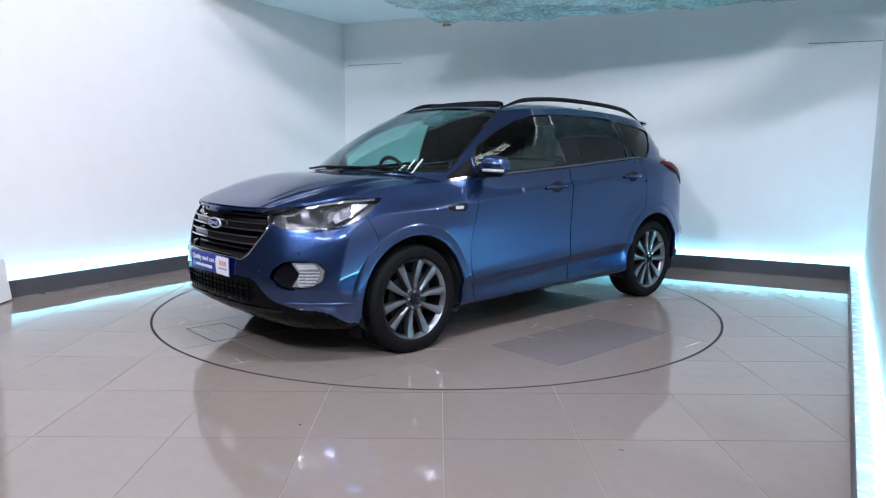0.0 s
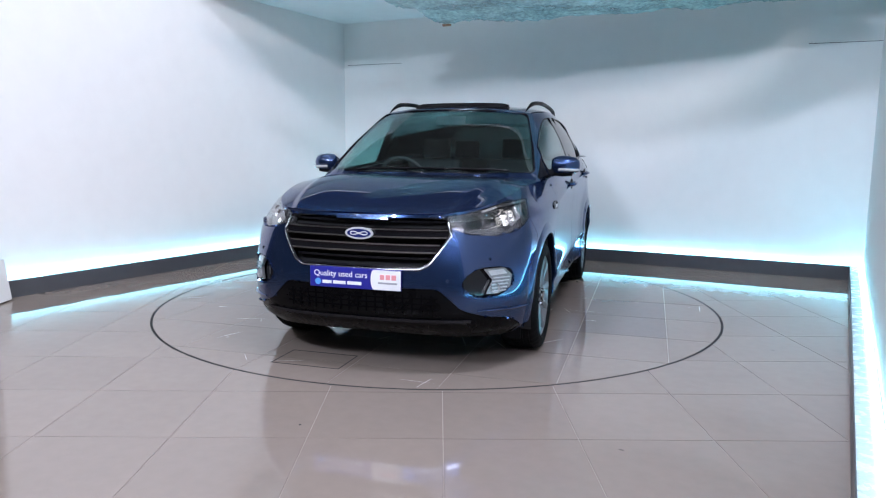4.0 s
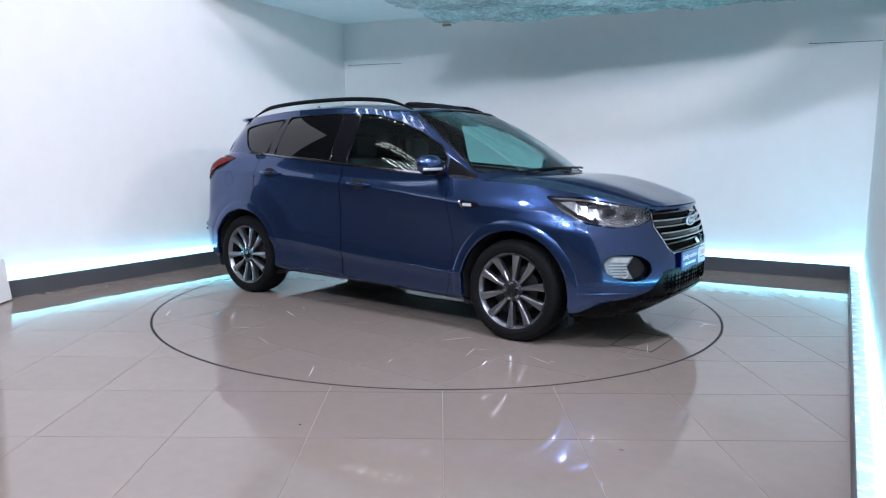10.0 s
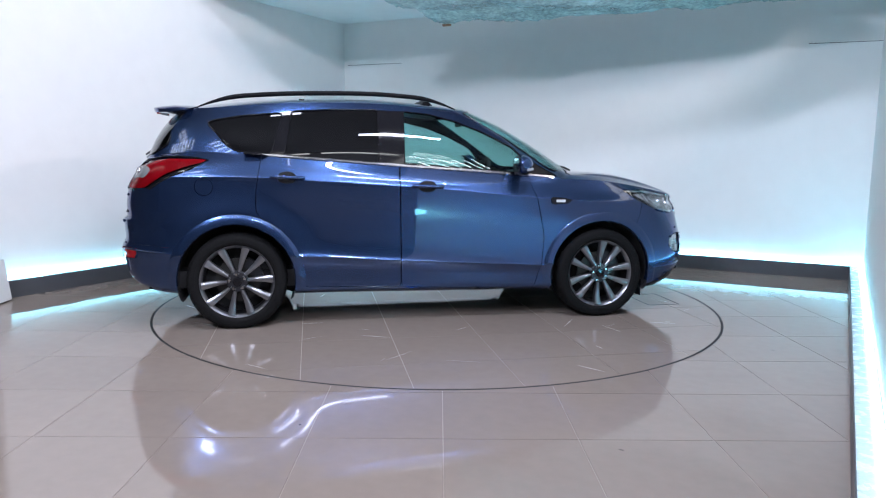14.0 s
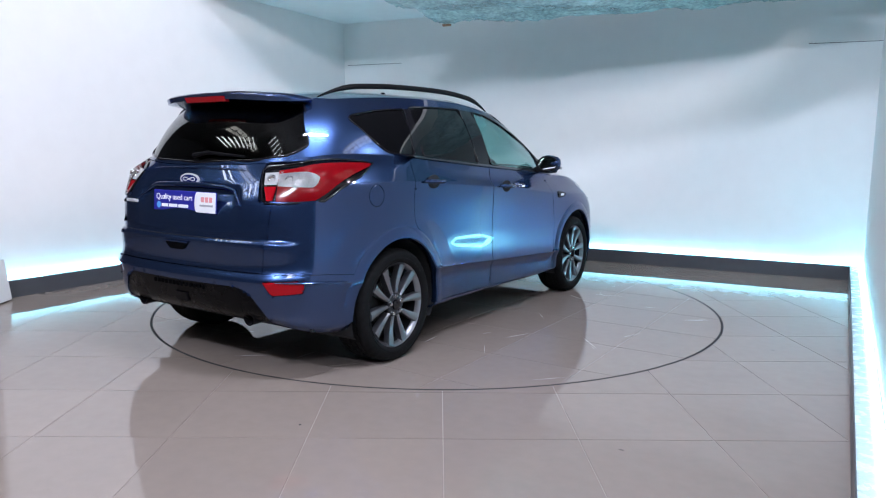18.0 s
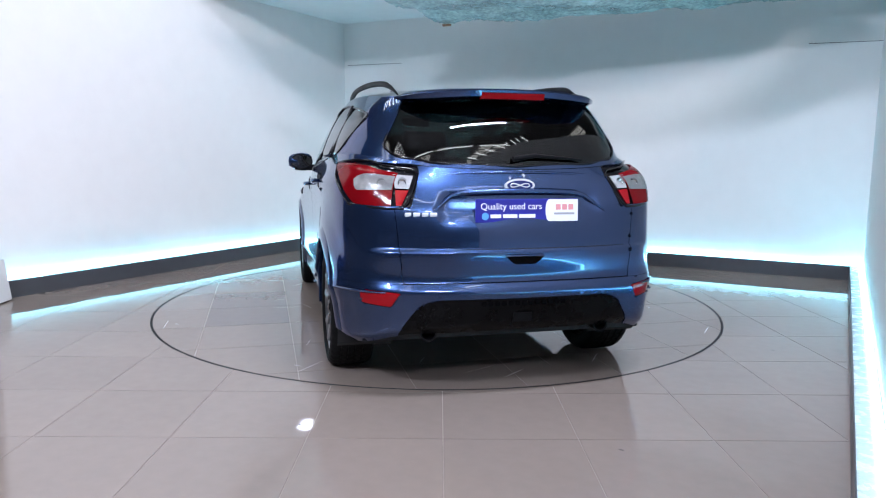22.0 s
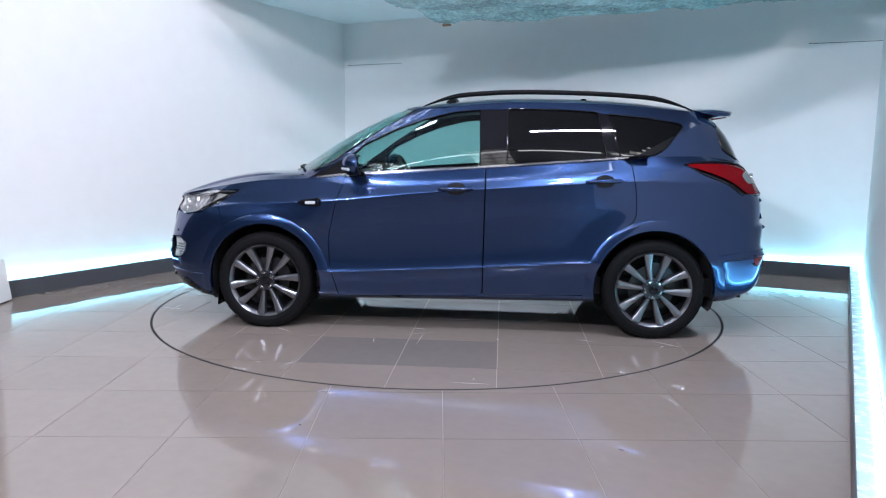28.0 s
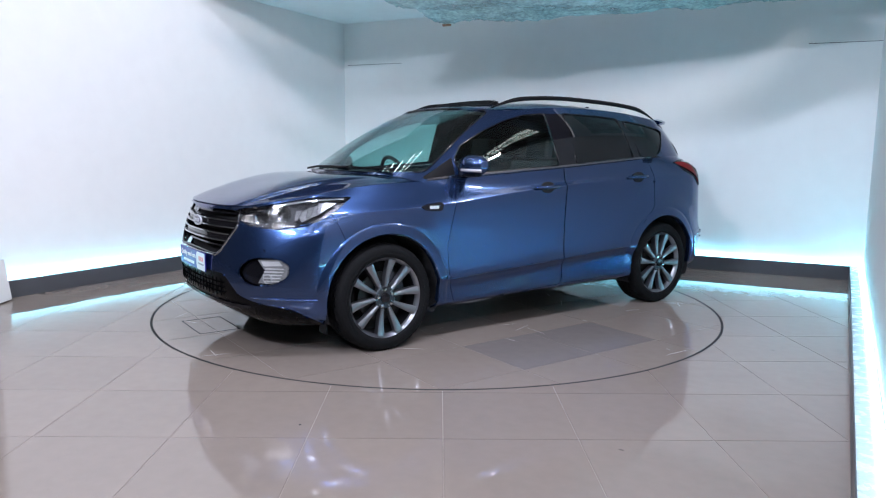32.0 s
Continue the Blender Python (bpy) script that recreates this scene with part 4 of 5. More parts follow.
flowing(part("rear_window", shell(back_glass, 0.005, 0.003, 0.003), M_PRIVCLEAR, gate, "dark tinted rear window", smooth=35), "house")


# ---- details on the skin
def on_skin(x, z, s, lift=0.0, tree=None):
    return Vector((x, side_y(x, z, s, tree) + lift * s, z))


def ribbon(bm, line2, s, half, lift, tree=None):
    """A raised strip along a side line of (x, z)."""
    rows = []
    for x, z in line2:
        a, b = on_skin(x, z + half, s, 0.0, tree), on_skin(x, z - half, s, 0.0, tree)
        o = Vector((0, lift * s, 0))
        rows.append([bm.verts.new(p) for p in (a - o * 0.3, a + o, b + o, b - o * 0.3)])
    for r, q in zip(rows, rows[1:]):
        for k in range(3):
            bm.faces.new((r[k], r[k + 1], q[k + 1], q[k]))
    bm.faces.new(rows[0])
    bm.faces.new(rows[-1])
    return bm


def flare(ax, s):
    """A raised lip round a wheel arch."""
    bm, rows = bmesh.new(), []
    lo, hi = (-10, 190) if ax > 0 else (-8, 184)
    for i in range(49):
        a = radians(lo + (hi - lo) * i / 48)
        row = []
        for r, lift in ((0.398, -0.03), (0.398, 0.006), (0.404, 0.013), (0.446, 0.012), (0.470, 0.0005)):
            x, z = ax + r * math.cos(a), HUB_Z + 0.004 + r * math.sin(a)
            xe, ze = ax + max(r, 0.412) * math.cos(a), HUB_Z + 0.004 + max(r, 0.412) * math.sin(a)
            y = side_y(xe, max(ze, 0.27), s)
            row.append(bm.verts.new((x, y + lift * s, z)))
        rows.append(row)
    for p, q in zip(rows, rows[1:]):
        for k in range(4):
            bm.faces.new((p[k], p[k + 1], q[k + 1], q[k]))
    return bm


for s, sd in SIDES:
    for ax in (AXLE, -AXLE):
        part("wheel_arch", flare(ax, s), M_PAINT, body, smooth=40)
        well = bmesh.new()
        rings = []
        for r, h in ((0.402, 0.035), (0.405, 0.33), (0.05, 0.33)):
            rings.append([well.verts.new((ax + r * math.cos(radians(-25 + 230 * k / 30)), s * (0.92 - h),
                                          max(0.2, HUB_Z + r * math.sin(radians(-25 + 230 * k / 30))))) for k in range(31)])
        for a, b in zip(rings, rings[1:]):
            for k in range(30):
                well.faces.new((a[k], a[k + 1], b[k + 1], b[k]))
        part("wheel_well", well, M_GAP, body, "black wheel housing")
    sill = [(x, keyed([(-0.93, 0.518), (-0.2, 0.471), (0.90, 0.414)], x)) for x in spread(-0.91, 0.90, 40)]
    bm = tube(bmesh.new(), [on_skin(x, z, s, 0.0015) for x, z in sill], 0.0055, 8)
    part("sill_line", bm, M_PAINT, body, smooth=60)
    bm = ribbon(bmesh.new(), [(x, belt(x) - 0.006) for x in spread(-1.28, 0.98, 40)], s, 0.007, 0.005, SKIN_HOUSE)
    part("belt_trim", bm, M_BELT, body, "slim gloss black belt moulding, lightened to carry its highlight")
    # mud flap behind the front wheel
    bm = bmesh.new()
    bm_box(bm, 1.712, 1.722, 0.72 * s, 0.82 * s, 0.14, 0.27)
    part("mud_flap", bm, M_BLACK, body, "black rubber flap")

# underside
bm = bmesh.new()
bm_box(bm, -1.75, 2.02, -0.66, 0.66, 0.235, 0.27)
bevelled(bm, 0.01, 1)
part("floor_pan", bm, M_BLACK, car, "black underbody")
for x, y in ((0.75, 0.45), (0.75, -0.45), (-0.8, 0.42), (-0.8, -0.42)):
    bm = bmesh.new()
    bm_box(bm, x - 0.18, x + 0.18, y - 0.1, y + 0.1, 0.17, 0.236)
    part("underbody_block", bevelled(bm, 0.03), M_BLACK, car, "black suspension subframe")

# ---- lamps


def lamp_patch(pts, s, sink, proj="side"):
    """A small flat outline laid on the skin, sunk a little, as a thick plate."""
    bm = bmesh.new()
    if proj == "side":
        v = [Vector((x, side_y(x, z, s) - sink * s, z)) for x, z in pts]
        return prism(bm, v, (0, -0.012 * s, 0))
    v = [Vector((front_x(y, z, s) - sink * s, y, z)) for y, z in pts]
    return prism(bm, v, (-0.012 * s, 0, 0))


def bowl(c, d, r, depth, n=24):
    """A reflector bowl at c that faces d."""
    m = Matrix.Translation(c) @ Vector(d).to_track_quat("Z", "Y").to_matrix().to_4x4()
    bm = bmesh.new()
    lathe(bm, [(0.001, -depth), (r * 0.45, -depth * 0.9), (r * 0.8, -depth * 0.45), (r, 0.0), (r * 1.08, 0.004), (r * 1.08, -0.012)], m, n)
    return bm


for (s, sd), bm in zip(SIDES, head_lamps):
    pts = [v.co.copy() for v in bm.verts]
    back = bm.copy()
    lamp = part("headlight", shell(back, 0.010, 0.0, 0.045), M_LAMPGREY, car, "clear multi-lens headlight with grey housing", smooth=35)
    clear(part("lens", shell(bm, 0.004, 0.003), M_COVER, lamp, "clear moulded lens", smooth=35))
    for x, z, r in ((2.02, 0.848, 0.046), (1.915, 0.870, 0.042)):
        c = Vector((x, side_y(x, z, s) - 0.035 * s, z))
        part("reflector", bowl(c, (0.75, 0.55 * s, 0.0), r, 0.035), M_REFL, lamp, "bright lamp reflector", smooth=40)
        b2 = bmesh.new()
        bmesh.ops.create_icosphere(b2, subdivisions=2, radius=r * 0.45, matrix=Matrix.Translation(c + Vector((-0.008, -0.006 * s, 0))))
        part("projector", b2, M_GLOSSBLK, lamp, smooth=60)
    b2 = bmesh.new()
    prism(b2, [Vector((x, side_y(x, z, s) - 0.018 * s, z)) for x, z in ((1.85, 0.83), (1.75, 0.875), (1.63, 0.935), (1.70, 0.94), (1.80, 0.905), (1.86, 0.87))],
          (0, -0.01 * s, 0))
    part("side_reflector", b2, M_FACET, lamp, "silver reflector wing")
    for x0, z0 in ((1.74, 0.885), (1.80, 0.862), (1.865, 0.842)):
        b2 = bmesh.new()
        prism(b2, [Vector((x, side_y(x, z, s) - 0.014 * s, z)) for x, z in ((x0, z0), (x0 + 0.022, z0 - 0.008), (x0 - 0.005, z0 + 0.050), (x0 - 0.035, z0 + 0.055))],
              (0, -0.012 * s, 0))
        part("light_tooth", b2, M_REFL, lamp, "bright reflector tooth")
    b2 = ribbon(bmesh.new(), [(x, keyed([(1.56, 0.962), (1.75, 0.952), (2.0, 0.908), (2.1, 0.885)], x)) for x in spread(1.58, 1.96, 14)], s, 0.005, 0.001)
    for v in b2.verts:
        v.co.y -= 0.012 * s
    part("light_guide", b2, M_REFL, lamp, "slim daytime light guide")

def lens_patch(us, lo, hi, s, lift):
    """A thin lens laid on the lower body between two heights along the run u."""
    bm, rows = bmesh.new(), []
    for u in us:
        row = []
        for k in range(7):
            z = lo(u) + (hi(u) - lo(u)) * k / 6
            a, b = 0.5, 1.0
            for _ in range(18):
                c = (a + b) / 2
                a, b = (c, b) if lower_point(u, c).z < z else (a, c)
            p = lower_point(u, a) + outward(u) * lift
            row.append(bm.verts.new((p.x, p.y * s, p.z)))
        rows.append(row)
    for r, q in zip(rows, rows[1:]):
        for k in range(6):
            bm.faces.new((r[k], r[k + 1], q[k + 1], q[k]))
    bmesh.ops.solidify(bm, geom=list(bm.faces), thickness=0.002)
    return bm


for (s, sd), bm in zip(SIDES, tail_lamps):
    base = bm.copy()
    lamp = part("tail_light", shell(base, 0.012, 0.0, 0.012), M_GLOSSBLK, car, "red and clear tail light", smooth=35)
    bm.free()
    tip = lambda u: keyed([(11.45, 1.172), (11.75, 1.140), (12.3, 1.078), (12.75, 1.020), (13.1, 0.990), (13.5, 0.986), (14.5, 0.982)], u)
    crown = lambda u: keyed([(11.45, 1.180), (11.75, 1.186), (12.3, 1.186), (13.0, 1.176), (13.6, 1.158), (14.5, 1.140)], u)
    part("red_lens", lens_patch(spread(11.5, 14.42, 30), tip, crown, s, 0.003), M_RED, lamp, "glossy red lens", smooth=40)
    part("clear_lens", lens_patch(spread(12.82, 14.40, 16), lambda u: keyed([(12.82, 1.108), (12.92, 1.080), (13.1, 1.058), (14.4, 1.062)], u),
                                  lambda u: keyed([(12.82, 1.112), (12.92, 1.126), (13.2, 1.138), (14.4, 1.126)], u), s, 0.008), M_LENS, lamp,
         "clear silvery lens", smooth=40)
    for nm, mm, pts in (("clear_lens", M_LENS, ((0.534, 1.128), (0.630, 1.136), (0.628, 1.068), (0.562, 1.066))),
                        ("red_lens", M_RED, ((0.566, 1.058), (0.628, 1.060), (0.630, 0.986), (0.606, 0.986)))):
        b2 = bmesh.new()
        prism(b2, [Vector((front_x(y * s, z, -1) - 0.004, y * s, z)) for y, z in pts], (0.010, 0, 0))
        part(nm, b2, mm, lamp, "lens on the tailgate half of the lamp")
    for y, z in ((0.690, 1.096), (0.592, 1.100)):
        b2 = bowl(Vector((front_x(y * s, z, -1) - 0.009, y * s, z)), (-1, 0.25 * s, 0), 0.020, 0.012)
        part("bulb_reflector", b2, M_REFL, lamp, smooth=40)
    rim = [on_skin(x, z, s, 0.001) for x, z in ((-1.515, 1.180), (-1.64, 1.115), (-1.72, 1.085), (-1.80, 1.052), (-1.86, 1.012), (-1.90, 0.985))]
    rim += [Vector((front_x(y * s, z, -1) - 0.001, y * s, z)) for y, z in ((0.74, 0.976), (0.67, 0.972), (0.60, 0.972), (0.575, 1.0), (0.54, 1.07), (0.508, 1.14),
                                                                          (0.53, 1.158), (0.60, 1.168), (0.67, 1.180))]
    rim += [on_skin(x, z, s, 0.001) for x, z in ((-1.84, 1.198), (-1.72, 1.203), (-1.60, 1.195))]
    b2 = bmesh.new()
    tube(b2, rim, 0.0065, 6, closed=True)
    part("lamp_frame", b2, M_GLOSSBLK, lamp, "gloss black lamp frame", smooth=60)
for (s, sd), bm in zip(SIDES, reflectors):
    part("rear_reflector", shell(bm, 0.01, 0.002), M_RED, bump_r, "red rear reflector", smooth=35)

for (s, sd), bm in zip(SIDES, fog_pockets):
    pocket = part("fog_pocket", shell(bm, 0.006, 0.0, 0.035), M_GLOSSBLK, bump_f, "gloss black fog lamp surround", smooth=35)
    pts = [(0.675, 0.612), (0.77, 0.616), (0.806, 0.57), (0.80, 0.505), (0.75, 0.474), (0.69, 0.476), (0.718, 0.55)]
    b2 = bmesh.new()
    v = [Vector((front_x(y * s, z) - 0.010, y * s, z)) for y, z in pts]
    prism(b2, v, (-0.02, -0.006 * s, 0))
    part("fog_lamp", b2, M_FACET, pocket, "bright fog lamp behind clear lens")
    for k in range(5):
        b2 = bmesh.new()
        z, y0, y1 = 0.490 + 0.018 * k, 0.715 + 0.003 * abs(k - 2), 0.782 + 0.004 * min(k, 3)
        tube(b2, [(front_x(y * s, z) - 0.006, y * s, z) for y in (y0, (y0 + y1) / 2, y1)], 0.0045, 6)
        part("lens_rib", b2, M_LENS, pocket, smooth=60)
    part("bulb", bowl(Vector((front_x(0.735 * s, 0.505) - 0.004, 0.735 * s, 0.505)), (1, 0.7 * s, 0), 0.026, 0.02), M_LENS, pocket, smooth=40)
    b2 = bmesh.new()
    prism(b2, [Vector((front_x(y * s, z) - 0.007, y * s, z)) for y, z in ((0.695, 0.604), (0.768, 0.606), (0.785, 0.580), (0.712, 0.576))], (-0.004, 0, 0))
    part("indicator", b2, M_LENS, pocket, "clear indicator lens")

# ---- grille
bm = bmesh.new()
rows = [[bm.verts.new((front_x(y, z) - 0.075, y, z)) for y in spread(-0.52, 0.52, 16)] for z in spread(0.60, 0.90, 4)]
for a, b in zip(rows, rows[1:]):
    for k in range(16):
        bm.faces.new((a[k], a[k + 1], b[k + 1], b[k]))
grille = part("grille", bm, M_GAP, car, "gloss black hexagonal grille with slim chrome bars")


def bar(bm, y0, y1, z, h, out, back, bow=0.0):
    """A grille bar that follows the nose."""
    rows = []
    for y in spread(y0, y1, 22):
        x = front_x(y, z)
        zz = z + bow * (y / 0.5) ** 2
        rows.append([bm.verts.new(p) for p in ((x - back, y, zz - h), (x + out, y, zz - h * 0.7), (x + out, y, zz + h * 0.7), (x - back, y, zz + h))])
    for r, q in zip(rows, rows[1:]):
        for k in range(4):
            bm.faces.new((r[k], r[(k + 1) % 4], q[(k + 1) % 4], q[k]))
    bm.faces.new(rows[0])
    bm.faces.new(rows[-1])
    return bm


for z, w in ((0.805, 0.485), (0.725, 0.452)):
    part("grille_bar", bar(bmesh.new(), -w, w, z, 0.024, -0.010, 0.06), M_GLOSSBLK, grille, "gloss black louvre")
    for dz in (0.020, -0.020):
        part("chrome_strip", bar(bmesh.new(), -w, w, z + dz, 0.0065, 0.004, 0.03), M_CHROME, grille, "thin chrome strip")
for z, w in ((0.865, 0.47), (0.668, 0.405)):
    part("grille_bar", bar(bmesh.new(), -w, w, z, 0.008, -0.03, 0.06), M_GLOSSBLK, grille, "gloss black louvre")
b2 = bmesh.new()
ring = []
for i, (y, z) in enumerate(GRILLE):
    ring.append((front_x(y, z) - 0.004, y, z))
tube(b2, ring, 0.009, 8, closed=True)
part("grille_surround", b2, M_GLOSSBLK, grille, "gloss black surround", smooth=50)
b2 = bmesh.new()
low = [(front_x(y, z) + 0.001, y, z) for y, z in ((-0.478, 0.865), (-0.503, 0.795), (-0.492, 0.768), (-0.45, 0.705), (-0.403, 0.640), (-0.35, 0.612), (-0.18, 0.610), (0, 0.610), (0.18, 0.610),
                                                    (0.35, 0.612), (0.403, 0.640), (0.45, 0.705), (0.492, 0.768), (0.503, 0.795), (0.478, 0.865))]
tube(b2, low, 0.006, 8)
part("chrome_strip", b2, M_CHROME, grille, "thin chrome strip", smooth=50)


def oval(bm, c, d, up, a, b, depth, n=32):
    """An upright oval plate at c that faces d."""
    d, up = Vector(d).normalized(), Vector(up).normalized()
    side = up.cross(d)
    pts = [Vector(c) + side * (a * math.cos(k * math.tau / n)) + up * (b * math.sin(k * math.tau / n)) for k in range(n)]
    return prism(bm, pts, d * depth)


def badge(c, d, up, parent):
    rim = part("badge", oval(bmesh.new(), c, d, up, 0.082, 0.034, 0.010), M_SILVER, parent, "oval chrome-rimmed badge", smooth=40)
    part("badge_face", oval(bmesh.new(), Vector(c) + Vector(d) * 0.010, d, up, 0.070, 0.024, 0.002), M_BADGEBLUE, rim, "dark blue enamel oval", smooth=40)
    up, d = Vector(up), Vector(d)
    side = up.cross(d)
    pts = [Vector(c) + d * 0.012 + side * (0.050 * math.cos(t)) + up * (0.009 * math.sin(2 * t)) for t in [k * math.tau / 40 for k in range(40)]]
    b2 = bmesh.new()
    tube(b2, pts, 0.003, 5, closed=True)
    part("badge_mark", b2, M_SILVER, rim, "chrome scroll mark")


badge((front_x(0, 0.80) + 0.004, 0, 0.80), (1, 0, 0.05), (0, 0, 1), grille)
badge((front_x(0, 1.082, -1) - 0.003, 0, 1.082), (-1, 0, 0.2), (0, 0, 1), gate)

# lower grille, lip
low_b = part("lower_grille", shell(low_grille, 0.008, 0.0, 0.004), M_SATIN, bump_f, "black lower bumper with mesh intake", smooth=35)
for z in (0.395, 0.425, 0.455):
    part("intake_bar", bar(bmesh.new(), -0.45, 0.45, z, 0.004, 0.002, 0.004), M_MESH, low_b)
for k in range(-8, 9):
    b2 = bmesh.new()
    y = k * 0.052
    x = front_x(y, 0.42)
    bm_box(b2, x - 0.004, x + 0.001, y - 0.004, y + 0.004, 0.37, 0.475)
    part("intake_rib", b2, M_MESH, low_b)
part("lip", bar(bmesh.new(), -0.62, 0.62, 0.325, 0.012, 0.012, 0.03), M_GLOSSBLK, low_b, "gloss black splitter lip")
for s in (1, -1):
    for y, z in ((0.50, 0.555), (0.70, 0.665)):
        part("parking_sensor", oval(bmesh.new(), (front_x(y * s, z) - 0.003, y * s, z), (1, 0.3 * s, 0), (0, 0, 1), 0.010, 0.010, 0.004, 14), M_PAINT, bump_f)
        part("parking_sensor", oval(bmesh.new(), (front_x(y * s * 0.62, 0.545, -1) + 0.003, y * s * 0.62, 0.545), (-1, 0.1 * s, 0), (0, 0, 1), 0.010, 0.010, 0.004, 14),
             M_PAINT, bump_r)

# rear: diffuser, exhausts, recess, handle, wiper, lettering bars
diff = part("diffuser", shell(diffuser, 0.01, 0.0, 0.006), M_SATIN, bump_r, "black lower bumper with mesh insert", smooth=35)
for k in range(-6, 7):
    b2 = bmesh.new()
    y = k * 0.035
    x = front_x(y, 0.5, -1)
    bm_box(b2, x - 0.003, x + 0.004, y - 0.012, y + 0.012, 0.492, 0.515)
    part("mesh_cell", bevelled(b2, 0.003, 1), M_MESH, diff)
for s in (1, -1):
    b2 = bmesh.new()
    m = Matrix.Translation((-2.04, 0.47 * s, 0.345)) @ Matrix.Rotation(radians(-90), 4, "Y")
    lathe(b2, [(0.036, -0.12), (0.040, 0.06), (0.040, 0.07), (0.034, 0.07), (0.032, -0.05), (0.0, -0.05)], m, 24)
    part("exhaust_pipe", b2, M_BLACK, diff, "blackened tailpipe", smooth=50)
part("tow_cover", lamp_patch([(-0.05, 0.40), (0.05, 0.40), (0.05, 0.45), (-0.05, 0.45)], -1, -0.004, "rear"), M_BLACK, diff)

b2 = bmesh.new()          # recess behind the plate: raised hood above it
hood_line = [(0.455, 0.955), (0.36, 1.030), (0.30, 1.046), (0.15, 1.052), (0.0, 1.053), (-0.15, 1.052), (-0.30, 1.046), (-0.36, 1.030), (-0.455, 0.955)]
tube(b2, [(front_x(y, z, -1) - 0.002, y, z) for y, z in hood_line], [0.004, 0.012, 0.016, 0.018, 0.018, 0.018, 0.016, 0.012, 0.004], 8)
part("plate_hood", b2, M_PAINT, gate, "blue moulding over the plate", smooth=60)
b2 = bmesh.new()
tube(b2, [(front_x(y, 1.148, -1) - 0.001, y, 1.148 - 0.02 * (y / 0.5) ** 2) for y in spread(-0.46, 0.46, 20)], 0.007, 8)
part("gate_crease", b2, M_PAINT, gate, smooth=60)
# thin dark line along the pressed step of the tailgate
b2 = bmesh.new()
rows = []
for y in spread(-0.58, 0.58, 24):
    x = front_x(y, 0.775, -1)
    rows.append([b2.verts.new(p) for p in ((x + 0.004, y, 0.772), (x - 0.0015, y, 0.772), (x - 0.0015, y, 0.776), (x + 0.004, y, 0.776))])
for r, q in zip(rows, rows[1:]):
    for k in range(3):
        b2.faces.new((r[k], r[k + 1], q[k + 1], q[k]))
part("gate_groove", b2, M_GAP, gate, "thin dark line along the tailgate step")
hx = min(front_x(0, z, -1) for z in (0.70, 0.72, 0.74)) - 0.003
b2 = bmesh.new()
prism(b2, [Vector((hx - 0.002, y, z)) for y, z in rounded([(0.10, 0.738), (0.055, 0.698), (-0.055, 0.698), (-0.10, 0.738)], 0.01)], (0.006, 0, 0))
part("gate_handle", b2, M_MESH, gate, "black recessed tailgate handle")
b2 = bmesh.new()
tube(b2, [(hx - 0.004, y, z) for y, z in ((0.102, 0.741), (0.05, 0.742), (-0.05, 0.742), (-0.102, 0.741))], 0.005, 6)
part("handle_lip", b2, M_PAINT, gate)
b2 = bmesh.new()
for k, w in enumerate((0.034, 0.036, 0.034, 0.036)):
    y = 0.575 - k * 0.040
    x = front_x(y, 0.945, -1)
    bm_box(b2, x - 0.005, x + 0.002, y - w / 2, y + w / 2, 0.934, 0.954)
part("model_mark", bevelled(b2, 0.004, 1), M_SILVER, gate, "four chrome model-name blocks")

# number plates
LET = 0.046


def number_plate(c, facing, parent_ob, tilt):
    """A printed plate 0.54 m wide at c; facing 1 to the front, -1 to the rear."""
    m = Matrix.Translation(c) @ Matrix.Rotation(radians(90 if facing > 0 else -90), 4, "Z") @ Matrix.Rotation(radians(90 - tilt), 4, "X")
    b2 = bmesh.new()
    bm_box(b2, -0.272, 0.272, -0.058, 0.058, -0.008, 0.0, m)
    plate = part("number_plate", bevelled(b2, 0.003, 1), M_PLATEBLUE, parent_ob, "blue dealer plate with white end panel and white lettering")
    b2 = bmesh.new()
    pts = [(0.270, -0.055), (0.270, 0.055)] + [(0.115 - 0.020 * math.cos(radians(a)), 0.055 * math.sin(radians(a))) for a in range(90, -91, -15)]
    prism(b2, [m @ Vector((x, y, 0.0005)) for x, y in pts], (m.to_3x3() @ Vector((0, 0, 0.002))))
    white = part("white_panel", b2, M_PLATEWHITE, plate, "white end panel")
    part("lettering", text_mesh("Quality used cars", LET, m @ Matrix.Translation((-0.085, 0.020, 0.001)), 0.001), M_TEXTWHITE, plate)
    b2 = bmesh.new()
    x = -0.195
    for w in (0.055, 0.075, 0.085):
        bm_box(b2, x, x + w, -0.036, -0.018, 0.0, 0.002, m)
        x += w + 0.010
    part("print_bars", b2, M_TEXTWHITE, plate, "unreadable second line as bars")
    b2 = bmesh.new()
    prism(b2, [m @ Vector((-0.222 + 0.018 * math.cos(t), -0.027 + 0.018 * math.sin(t), 0.0)) for t in [k * math.tau / 20 for k in range(20)]],
          (m.to_3x3() @ Vector((0, 0, 0.002))))
    part("round_mark", b2, mat("sky_blue_print", (0.10, 0.35, 0.75), 0.4), plate, "sky blue round mark")
    b2 = bmesh.new()
    for x0 in (0.150, 0.184, 0.218):
        bm_box(b2, x0, x0 + 0.026, 0.002, 0.030, 0.002, 0.0035, m)
    part("red_mark", b2, M_TEXTRED, plate, "three pale red blocks")
    b2 = bmesh.new()
    bm_box(b2, 0.140, 0.250, -0.022, -0.012, 0.002, 0.0035, m)
    part("small_print", b2, mat("grey_print", (0.35, 0.35, 0.38), 0.5), plate)
    return plate


number_plate((front_x(0.2, 0.55) + 0.018, -0.012, 0.552), 1, bump_f, 0)
